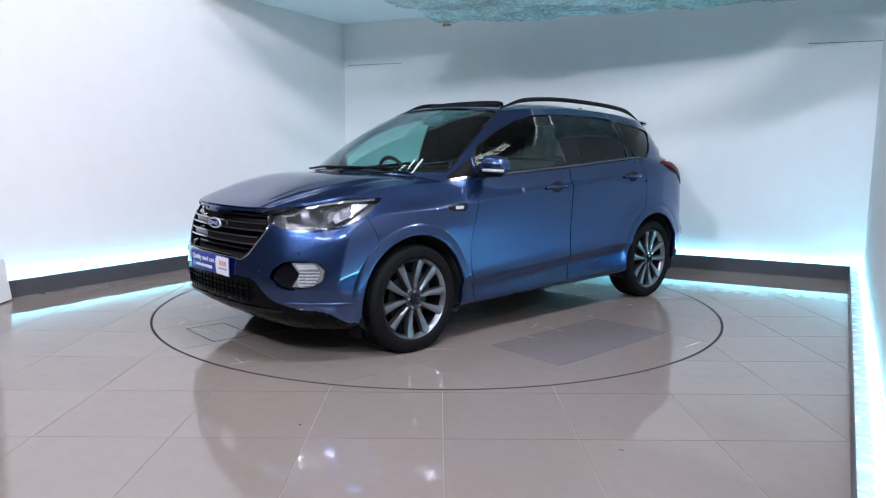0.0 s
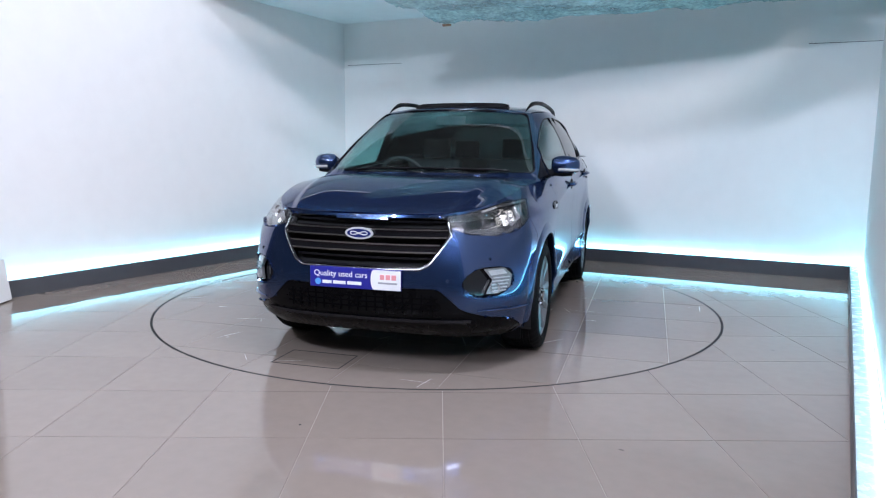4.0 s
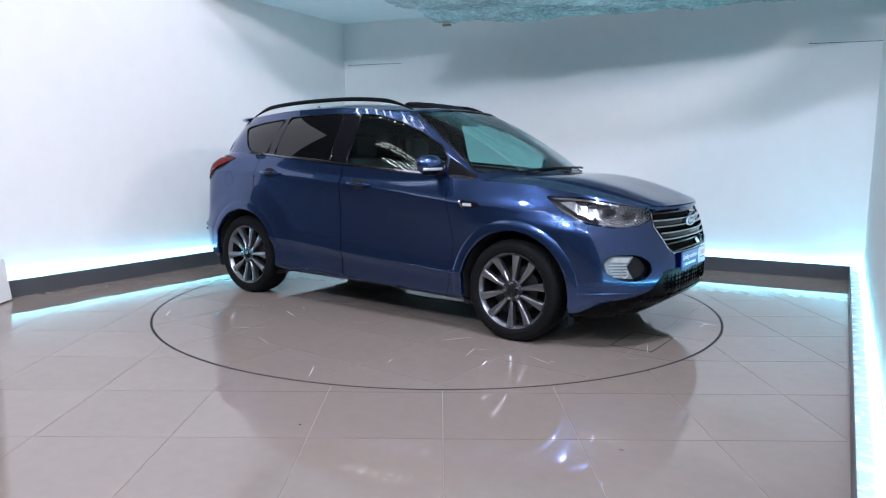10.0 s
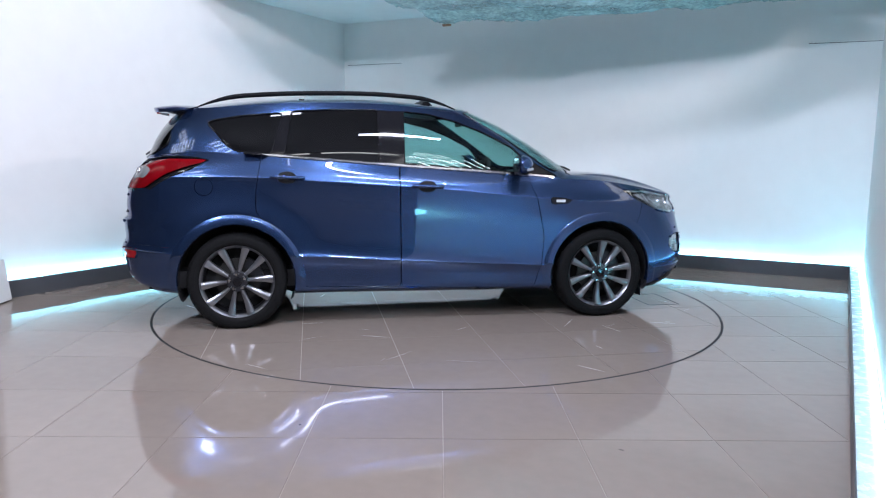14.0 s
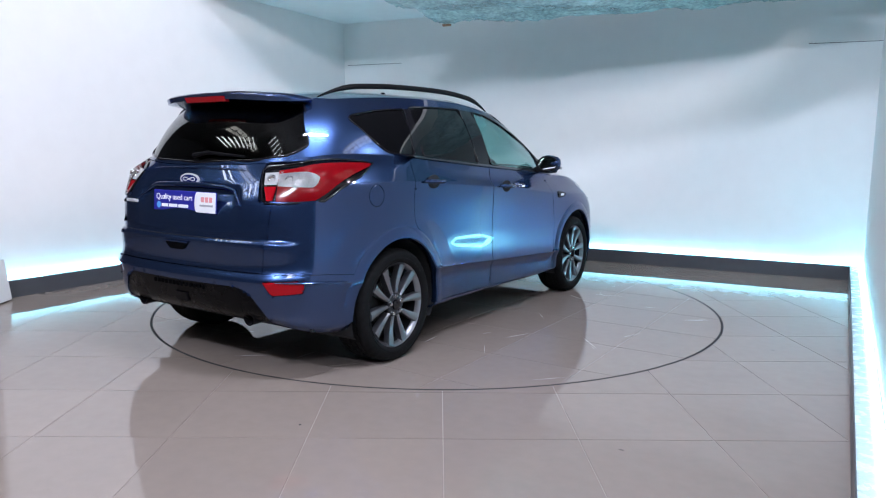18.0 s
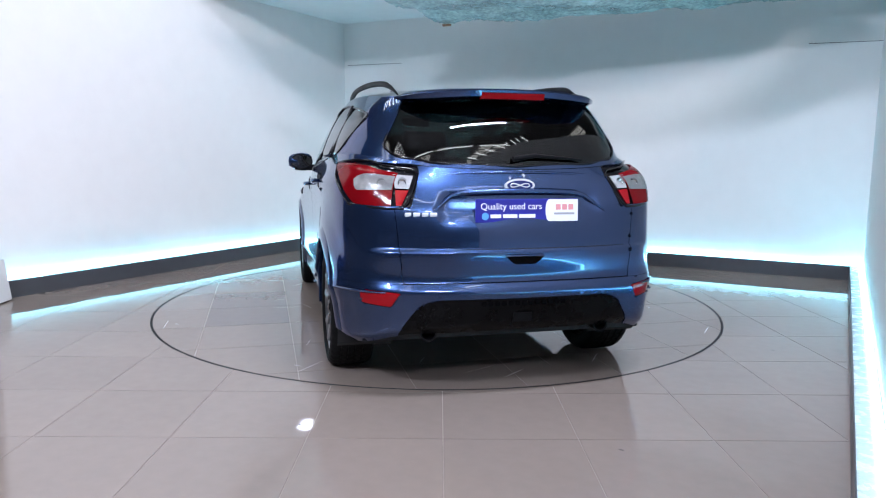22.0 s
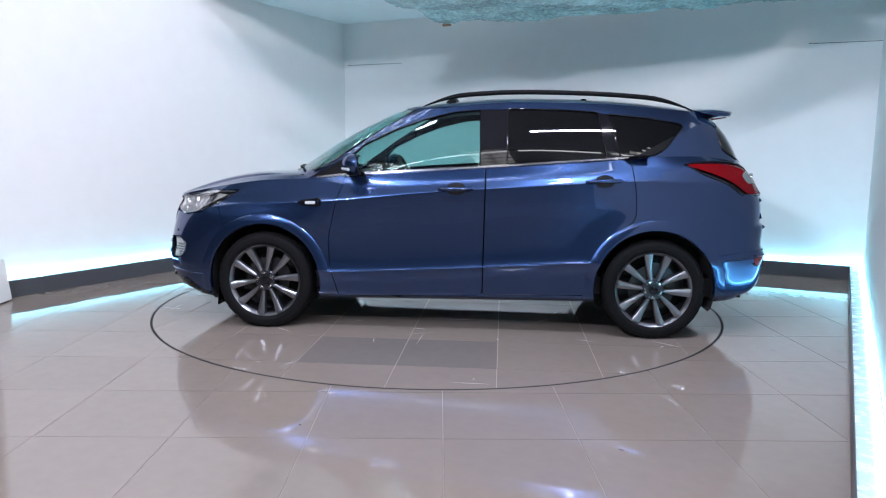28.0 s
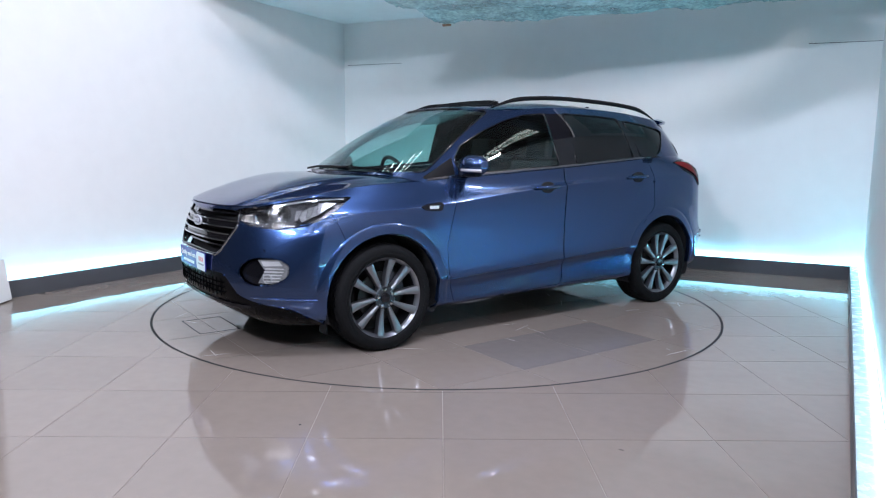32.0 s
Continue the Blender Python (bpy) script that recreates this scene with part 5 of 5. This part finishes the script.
number_plate((front_x(0.0, 0.962, -1) - 0.016, -0.022, 0.962), -1, gate, 4)

# ---- roof rails, spoiler, aerial, deflector
for s, sd in SIDES:
    b2 = bmesh.new()
    xs = spread(0.26, -1.62, 36)
    path = []
    for x in xs:
        k = (0.26 - x) / 1.88
        lift = 0.052 * max(0.0, math.sin(math.pi * min(k, 1 - k, 0.17) / 0.34)) ** 0.9
        y = keyed([(-1.62, 0.535), (-1.0, 0.585), (-0.4, 0.592), (0.26, 0.565)], x)
        path.append((x, y * s, roof_z(x, y * s) + 0.006 + lift))
    tube(b2, path, [0.017 * min(1.0, 0.25 + 6 * min(k, 36 - k) / 36) for k in range(37)], 10, flat=1.0)
    part("roof_rail", b2, M_BLACK, car, "black raised roof rail", smooth=50)
b2 = bmesh.new()
rows = []
for y in spread(-0.39, 0.39, 16):
    z = roof_z(0.10, y)
    f = 0.028 if abs(y) < 0.36 else 0.02
    rows.append([b2.verts.new(p) for p in ((0.115, y, z), (0.085, y, z + f + 0.006), (0.045, y, z + f + 0.008), (0.03, y, z))])
for r, q in zip(rows, rows[1:]):
    for k in range(4):
        b2.faces.new((r[k], r[(k + 1) % 4], q[(k + 1) % 4], q[k]))
b2.faces.new(rows[0])
b2.faces.new(rows[-1])
part("wind_deflector", b2, M_BLACK, roof_p, "black sunroof wind deflector")

b2 = bmesh.new()
rows = []
for y in [0.575 * math.sin(math.pi / 2 * k / 20) for k in range(-20, 21)]:
    k = abs(y) / 0.575
    back = -1.985 + 0.13 * k ** 3
    x0 = -1.62
    z0, z1 = 1.572 - 0.028 * k ** 2, 1.560 - 0.030 * k ** 2
    prof = [Vector(p) for p in ((x0, y, z0 + 0.010), (-1.80, y, z0 + 0.013), (back + 0.01, y, z1 + 0.008), (back, y, z1), (back + 0.01, y, z1 - 0.028),
                                (-1.78, y, z1 - 0.045), (x0 - 0.06, y, z0 - 0.05))]
    root = Vector((-1.70, y, z0 - 0.014))
    rows.append([b2.verts.new(p.lerp(root, 0.97 * k ** 9)) for p in prof])
for r, q in zip(rows, rows[1:]):
    for k in range(7):
        b2.faces.new((r[k], r[(k + 1) % 7], q[(k + 1) % 7], q[k]))
b2.faces.new(rows[0])
b2.faces.new(rows[-1])
spoiler = part("spoiler", b2, M_PAINT, gate, "blue roof spoiler", smooth=35)
b2 = bmesh.new()
rows = []
for y in spread(-0.17, 0.17, 10):
    back = -1.985 + 0.13 * (abs(y) / 0.575) ** 3 + 0.004
    rows.append([b2.verts.new(p) for p in ((back - 0.004, y, 1.546), (back + 0.012, y, 1.518), (back + 0.035, y, 1.515), (back + 0.03, y, 1.54))])
for r, q in zip(rows, rows[1:]):
    for k in range(4):
        b2.faces.new((r[k], r[(k + 1) % 4], q[(k + 1) % 4], q[k]))
b2.faces.new(rows[0])
b2.faces.new(rows[-1])
part("brake_light", b2, M_RED, spoiler, "red high-level brake light")

# wipers
for pts in ([(1.20, -0.55, 1.115), (1.235, -0.30, 1.135), (1.255, 0.0, 1.140), (1.25, 0.2, 1.138)], [(1.22, 0.06, 1.125), (1.215, 0.25, 1.138), (1.18, 0.5, 1.135), (1.14, 0.62, 1.128)]):
    b2 = bmesh.new()
    tube(b2, pts, 0.008, 6)
    w = part("wiper", b2, M_BLACK, car, "black wiper arm", smooth=50)
    b2 = bmesh.new()
    tube(b2, [(x - 0.012, y, z - 0.004) for x, y, z in pts[1:]], 0.005, 6)
    part("wiper_blade", b2, M_BLACK, w)
b2 = bmesh.new()
wx = lambda y, z: (SKIN_HOUSE.ray_cast(Vector((-4, y, z)), Vector((1, 0, 0)))[0] or Vector((-1.95, y, z))).x
tube(b2, [(wx(0.02, 1.215) - 0.02, 0.02, 1.215), (wx(-0.1, 1.232) - 0.022, -0.10, 1.232), (wx(-0.37, 1.212) - 0.016, -0.37, 1.212)], [0.014, 0.011, 0.006], 8)
part("rear_wiper", b2, M_BLACK, gate, "black rear wiper arm", smooth=50)

# ---- door handles, badges, mirrors
for s, sd in SIDES:
    for which, x, z in (("front", 0.0, 1.000), ("rear", -0.985, 1.062)):
        owner = doors[which, sd]
        # recess shade as a flat black oval laid on the door skin
        cup = bmesh.new()
        oval(cup, (x - 0.005, side_y(x, z, s) - 0.002 * s, z + 0.002), (0, s, 0), (0, 0, 1), 0.066, 0.042, 0.0075, 28)
        part("handle_cup_shade", cup, M_GAP, owner, "flat black oval painted as the shade of a finger recess")
        b2 = bmesh.new()
        tube(b2, [(x + dx, side_y(x + dx, z, s) + dy * s, z + 0.004 - dx * 0.03) for dx, dy in ((-0.115, 0.006), (-0.095, 0.020), (-0.05, 0.034), (0.0, 0.038),
                  (0.05, 0.034), (0.095, 0.020), (0.115, 0.006))], [0.010, 0.014, 0.015, 0.015, 0.015, 0.014, 0.010], 10, flat=0.95)
        part("door_handle", b2, M_PAINT, owner, "body-coloured pull handle", smooth=60)
    # wing badge
    b2 = bmesh.new()
    pts = [(0.925, 0.915), (0.94, 0.928), (1.05, 0.917), (1.095, 0.902), (1.06, 0.876), (0.955, 0.868), (0.93, 0.878)]
    prism(b2, [Vector((x, side_y(x, z, s) - 0.003 * s, z)) for x, z in rounded(pts, 0.012)], (0, 0.010 * s, 0))
    wb = part("wing_badge", b2, M_GLOSSBLK, body, "gloss black wing vent badge")
    b2 = bmesh.new()
    bm_box(b2, 0.965, 1.035, 0, 0.002, 0.886, 0.906)
    for v in b2.verts:
        v.co.y = side_y(1.0, 0.896, s) + (0.008 + v.co.y) * s
    part("badge_bar", b2, M_SILVER, wb, "silver lettering as a bar")
    # mirror
    b2 = bmesh.new()
    prof = []
    c0 = Vector((0.70, 0.918 * s, 1.158))
    for i, (dy, a, b, dx) in enumerate(((-0.075, 0.035, 0.040, 0.0), (-0.05, 0.060, 0.062, 0.0), (0.0, 0.075, 0.070, -0.004), (0.05, 0.072, 0.066, -0.010),
                                        (0.09, 0.058, 0.056, -0.020), (0.115, 0.034, 0.038, -0.030), (0.122, 0.006, 0.008, -0.032))):
        prof.append([b2.verts.new(c0 + Vector((dx + (a if math.cos(t) > 0 else a * 0.62) * math.cos(t), dy * s, b * math.sin(t) + 0.004))) for t in
                     [k * math.tau / 24 for k in range(24)]])
    for p, q in zip(prof, prof[1:]):
        for k in range(24):
            b2.faces.new((p[k], p[(k + 1) % 24], q[(k + 1) % 24], q[k]))
    b2.faces.new(prof[0])
    b2.faces.new(prof[-1])
    mir = part("mirror", b2, M_PAINT, doors["front", sd], "body-coloured door mirror", smooth=60)
    b2 = bmesh.new()
    bm_box(b2, 0.66, 0.73, min(0.80 * s, 0.89 * s), max(0.80 * s, 0.89 * s), 1.085, 1.135)
    part("mirror_foot", bevelled(b2, 0.012), M_BLACK, mir)
    b2 = bmesh.new()
    tube(b2, [c0 + Vector((0.066 - 0.10 * max(0, k - 0.35) ** 1.6 * 1.2, (-0.02 + 0.132 * k) * s, -0.026 - 0.004 * k)) for k in spread(0, 1, 10)], 0.011, 8)
    part("indicator", b2, M_LENS, mir, "clear side indicator", smooth=60)
    b2 = bmesh.new()
    oval(b2, c0 + Vector((-0.050, 0.015 * s, 0.002)), (-1, 0, 0), (0, 0, 1), 0.084, 0.054, 0.004, 28)
    part("mirror_glass", b2, mat("mirror_silver", (0.8, 0.82, 0.84), 0.02, 1.0) if s > 0 else bpy.data.materials["mirror_silver"], mir, "mirror glass")
    b2 = bmesh.new()
    oval(b2, c0 + Vector((-0.040, 0.015 * s, 0.002)), (-1, 0, 0), (0, 0, 1), 0.094, 0.064, 0.012, 28)
    part("mirror_bezel", b2, M_BLACK, mir, "black mirror bezel")
    b2 = bmesh.new()
    tube(b2, [c0 + Vector((0.0, dy * s, -0.055)) for dy in (-0.07, 0.0, 0.07)], [0.03, 0.045, 0.03], 10, flat=0.5)
    part("mirror_base", b2, M_BLACK, mir, smooth=60)


# black seals round the glass, and the sculpted lower edge of the front bumper
for s, sd in SIDES:
    for poly, owner in ((WINF, doors["front", sd]), (WINR, doors["rear", sd]), (WINQ, body)):
        b2 = bmesh.new()
        tube(b2, [on_skin(x, z, s, 0.0015, SKIN_HOUSE) for x, z in poly], 0.006, 6, closed=True)
        part("window_seal", b2, M_GLOSSBLK, owner, "black window seal", smooth=60)
    b2 = bmesh.new()
    tube(b2, [Vector((p.x, p.y * s, p.z)) for p in (lower_point(u, 2.15 / 9) for u in spread(2.45, 4.92, 20))],
         [0.004 + 0.010 * math.sin(math.pi * min(1, (k + 2) / 22)) for k in range(21)], 8, flat=0.7)
    part("bumper_wing", b2, M_PAINT, bump_f, "raised lower bumper edge", smooth=60)
    b2 = bmesh.new()
    tube(b2, [Vector((p.x, p.y * s, p.z)) for p in (lower_point(u, 3.05 / 9) for u in spread(12.25, 14.4, 18))],
         [0.004 + 0.007 * math.sin(math.pi * min(1, (k + 2) / 20)) for k in range(19)], 8, flat=0.7)
    part("bumper_edge", b2, M_PAINT, bump_r, "raised bumper edge", smooth=60)


def house_hit(y, z, sx):
    h = SKIN_HOUSE.ray_cast(Vector((4 * sx, y, z)), Vector((-sx, 0, 0)))
    return h[0] + Vector((0.0015 * sx, 0, 0)) if h[0] else None


for poly, sx, owner in ((SCREEN, 1, car), (RGLASS, -1, gate)):
    pts = [p for p in (house_hit(y, z, sx) for y, z in poly) if p]
    b2 = bmesh.new()
    tube(b2, pts, 0.007, 6, closed=True)
    part("glass_seal", b2, M_GLOSSBLK, owner, "black glass seal", smooth=60)

# ---- wheels
def spoke(a, twist):
    """One blade from hub to rim, at angle a, leaning by twist; wheel lies in x-z, outer face at +y."""
    b2 = bmesh.new()
    rows = []
    for k in range(7):
        t = k / 6
        r = 0.050 + t * (0.243 - 0.050)
        ang = a + twist * (t - 0.15)
        w = 0.0105 + 0.0165 * t ** 1.3
        y = -0.010 - 0.006 * math.sin(math.pi * t) + 0.012 * t
        c = Vector((math.cos(ang) * r, 0, math.sin(ang) * r))
        sd = Vector((-math.sin(ang), 0, math.cos(ang)))
        rows.append([b2.verts.new(c + sd * o + Vector((0, y + d, 0))) for o, d in ((-w, -0.045), (-w, -0.004), (-w * 0.35, 0.004), (w * 0.35, 0.004), (w, -0.004),
                                                                               (w, -0.045))])
    for r, q in zip(rows, rows[1:]):
        for k in range(6):
            b2.faces.new((r[k], r[(k + 1) % 6], q[(k + 1) % 6], q[k]))
    b2.faces.new(rows[0])
    b2.faces.new(rows[-1])
    return finish("spoke", b2, M_ALLOY, 35)


def wheel_meshes():
    lay = Matrix.Rotation(radians(-90), 4, "X")       # local z of the lathe points to +y
    out = {}
    b2 = bmesh.new()
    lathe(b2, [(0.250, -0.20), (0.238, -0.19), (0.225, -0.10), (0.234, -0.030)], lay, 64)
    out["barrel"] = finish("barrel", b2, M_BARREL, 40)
    b2 = bmesh.new()
    lathe(b2, [(0.234, -0.030), (0.240, -0.012), (0.250, -0.004), (0.256, 0.002), (0.258, -0.004), (0.254, -0.02), (0.246, -0.18)], lay, 64)
    out["rim"] = finish("rim", b2, M_ALLOY, 40)
    b2 = bmesh.new()
    prof = [(0.246, -0.215), (0.262, -0.222), (0.292, -0.228), (0.318, -0.222), (0.333, -0.208), (0.3405, -0.185)]
    for y in (-0.165, -0.125, -0.085, -0.045):
        prof += [(0.342, y - 0.012), (0.342, y + 0.006), (0.334, y + 0.007), (0.334, y + 0.013), (0.342, y + 0.014)]
    prof += [(0.3405, -0.020), (0.333, 0.000), (0.318, 0.013), (0.296, 0.018), (0.285, 0.0165), (0.283, 0.0185), (0.270, 0.0165), (0.262, 0.010), (0.255, 0.001)]
    for (r, y), ring in zip(prof, lathe(b2, prof, lay, 168)):
        for k, v in enumerate(ring):          # sipes across the tread and shoulders
            if r > 0.330 and (k + int(y * 90)) % 4 == 0:
                v.co.x, v.co.z = v.co.x * 0.981, v.co.z * 0.981
    out["tyre"] = finish("tyre", b2, M_TYRE, 35)
    b2 = bmesh.new()
    lathe(b2, [(0.0, -0.075), (0.155, -0.075), (0.155, -0.09), (0.0, -0.09)], lay, 48)
    out["brake_disc"] = finish("brake_disc", b2, M_DISC, 35)
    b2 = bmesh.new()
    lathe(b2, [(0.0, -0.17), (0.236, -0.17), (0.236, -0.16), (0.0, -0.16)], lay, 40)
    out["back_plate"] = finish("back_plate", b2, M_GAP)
    b2 = bmesh.new()
    lathe(b2, [(0.072, -0.05), (0.074, -0.012), (0.068, -0.006), (0.034, -0.008), (0.0, -0.008)], lay, 40)
    out["hub"] = finish("hub", b2, M_ALLOYDARK, 35)
    b2 = bmesh.new()
    lathe(b2, [(0.031, -0.012), (0.031, 0.001), (0.028, 0.004), (0.0, 0.005)], lay, 32)
    out["hub_cap"] = finish("hub_cap", b2, M_GLOSSBLK, 35)
    b2 = bmesh.new()
    lathe(b2, [(0.0135, -0.02), (0.0135, 0.004), (0.010, 0.008), (0.0, 0.0085)], lay, 6)
    out["wheel_nut"] = finish("wheel_nut", b2, M_CHROME, 35)
    b2 = bmesh.new()
    prism(b2, [Vector((r * math.cos(radians(a)), -0.062, r * math.sin(radians(a)))) for r, a in [(0.175, a) for a in range(120, 190, 10)] + [(0.10, a) for a in
                                                                                          range(180, 119, -10)]], (0, -0.05, 0))
    out["caliper"] = finish("caliper", b2, M_ALLOYDARK, 35)
    return out


WM = wheel_meshes()
BLADES = [spoke(0.0, -0.07), spoke(0.0, 0.07)]
for wi, (ax, s, turn) in enumerate(((AXLE, 1, 8), (AXLE, -1, 14), (-AXLE, 1, 30), (-AXLE, -1, 5))):
    wheel = new("wheel", WM["rim"])
    wheel.parent = car
    wheel["label"] = "ten-spoke grey alloy wheel with black tyre"
    base = Matrix.Translation((ax, 0.893 * s, HUB_Z)) @ (Matrix.Identity(4) if s > 0 else Matrix.Rotation(math.pi, 4, "Z"))
    wheel.matrix_local = base @ Matrix.Rotation(radians(turn), 4, "Y")
    for nm in ("tyre", "barrel", "brake_disc", "back_plate", "hub", "hub_cap", "caliper"):
        ob = new(nm, WM[nm])
        ob.parent = wheel
    for k in range(10):
        ob = new("spoke", BLADES[k % 2])
        ob.parent = wheel
        ob.matrix_local = Matrix.Rotation(k * math.tau / 10 + (0.02 if k % 2 else -0.02), 4, "Y")
    for k in range(5):
        ob = new("wheel_nut", WM["wheel_nut"])
        ob.parent = wheel
        a = k * math.tau / 5 + 0.31
        ob.location = (0.054 * math.cos(a), -0.002, 0.054 * math.sin(a))

# ---- cabin
b2 = bmesh.new()
rows = []
for y in spread(-0.74, 0.74, 20):
    rows.append([b2.verts.new(p) for p in ((1.12, y, 1.02), (1.02, y, 1.075), (0.78, y, 1.085 + 0.03 * math.exp(-((y + 0.37) / 0.2) ** 2)), (0.66, y, 1.02), (0.62, y, 0.80),
                                           (0.9, y, 0.55))])
for r, q in zip(rows, rows[1:]):
    for k in range(6):
        b2.faces.new((r[k], r[(k + 1) % 6], q[(k + 1) % 6], q[k]))
b2.faces.new(rows[0])
b2.faces.new(rows[-1])
part("dashboard", b2, M_DARKIN, car, "black dashboard", smooth=50)
b2 = bmesh.new()
m = Matrix.Translation((0.50, -0.37, 1.03)) @ Matrix.Rotation(radians(-68), 4, "Y")
tube(b2, [m @ Vector((0.185 * math.cos(t), 0.185 * math.sin(t), 0)) for t in [k * math.tau / 36 for k in range(36)]], 0.016, 8, closed=True)
wheel_s = part("steering_wheel", b2, M_DARKIN, car, "black steering wheel", smooth=60)
b2 = bmesh.new()
bm_box(b2, -0.06, 0.06, -0.07, 0.07, -0.02, 0.02, m)
bm_box(b2, -0.02, 0.02, -0.18, 0.18, -0.01, 0.01, m)
part("wheel_boss", bevelled(b2, 0.008), M_DARKIN, wheel_s)


def seat(x, y, w):
    b2 = bmesh.new()
    bm_box(b2, x - 0.26, x + 0.26, y - w, y + w, 0.50, 0.66)
    st = part("seat", bevelled(b2, 0.05, 3), M_SEAT, car, "black fabric seat", smooth=40)
    b2 = bmesh.new()
    bm_box(b2, -0.06, 0.06, -w, w, 0.0, 0.58, Matrix.Translation((x - 0.26, y, 0.62)) @ Matrix.Rotation(radians(-14), 4, "Y"))
    part("backrest", bevelled(b2, 0.045, 3), M_SEAT, st, smooth=40)
    b2 = bmesh.new()
    n = 2 if w > 0.4 else 1
    for k in range(n):
        yy = y if n == 1 else y + (k - 0.5) * 0.62
        bm_box(b2, -0.045, 0.045, -0.125, 0.125, 0.0, 0.17, Matrix.Translation((x - 0.425, yy, 1.20)) @ Matrix.Rotation(radians(-10), 4, "Y"))
    part("headrest", bevelled(b2, 0.035, 3), M_SEAT, st, smooth=40)


seat(0.02, 0.37, 0.25)
seat(0.02, -0.37, 0.25)
seat(-0.85, 0.0, 0.62)
b2 = bmesh.new()
bm_box(b2, -1.95, 1.1, -0.78, 0.78, 0.28, 0.40)
part("cabin_floor", b2, M_DARKIN, car)
b2 = bmesh.new()
rows = [[b2.verts.new((x, y, roof_z(x, y * 0.9) - 0.035)) for y in spread(-0.56, 0.56, 8)] for x in spread(0.28, -1.6, 12)]
for a, b in zip(rows, rows[1:]):
    for k in range(8):
        b2.faces.new((a[k], a[k + 1], b[k + 1], b[k]))
part("headlining", b2, M_DARKIN, car, "dark roof lining", smooth=60)
b2 = bmesh.new()
bm_box(b2, 0.40, 0.42, -0.12, 0.12, 1.46, 1.53)
im = part("interior_mirror", bevelled(b2, 0.012), M_DARKIN, car, "black interior mirror")
b2 = bmesh.new()
tube(b2, [(0.42, 0, 1.52), (0.46, 0, 1.555)], 0.012, 6)
part("stalk", b2, M_DARKIN, im)
for s in (1, -1):            # inner door cards close the sills below the glass
    b2 = bmesh.new()
    prism(b2, [Vector((x, 0.80 * s, z)) for x, z in ((0.95, 0.40), (0.95, 1.02), (0.2, 1.09), (-0.9, 1.15), (-1.6, 1.2), (-1.6, 0.75), (-0.9, 0.75), (-0.85, 0.40))], (0, -0.03 * s, 0))
    part("door_card", b2, M_DARKIN, car, "black inner door trim")


# ---------------------------------------------------------------- what turns
TURNS = [(0.0, -138.0), (0.5, -137.75), (1.0, -136.85), (1.5, -134.4), (2.0, -130.1), (2.5, -124.6), (3.0, -118.75), (3.5, -112.85),
         (6.0, -83.03), (9.0, -47.61), (12.0, -12.81), (14.5, 16.02), (17.0, 44.89), (19.0, 68.21), (21.0, 92.04),
         (23.0, 116.02), (25.0, 139.63), (28.0, 174.72), (30.0, 197.97), (30.5, 203.6), (31.0, 208.8), (31.5, 212.6), (32.0, 215.0)]


def motions():
    walk(turntable, [(t, pose(0, 0, 0, 0, 0, a)) for t, a in TURNS])
    walk(car, [(t, pose(0, 0, 0, 0, 0, a) @ pose(CAR_X, CAR_Y, 0)) for t, a in TURNS])


motions()
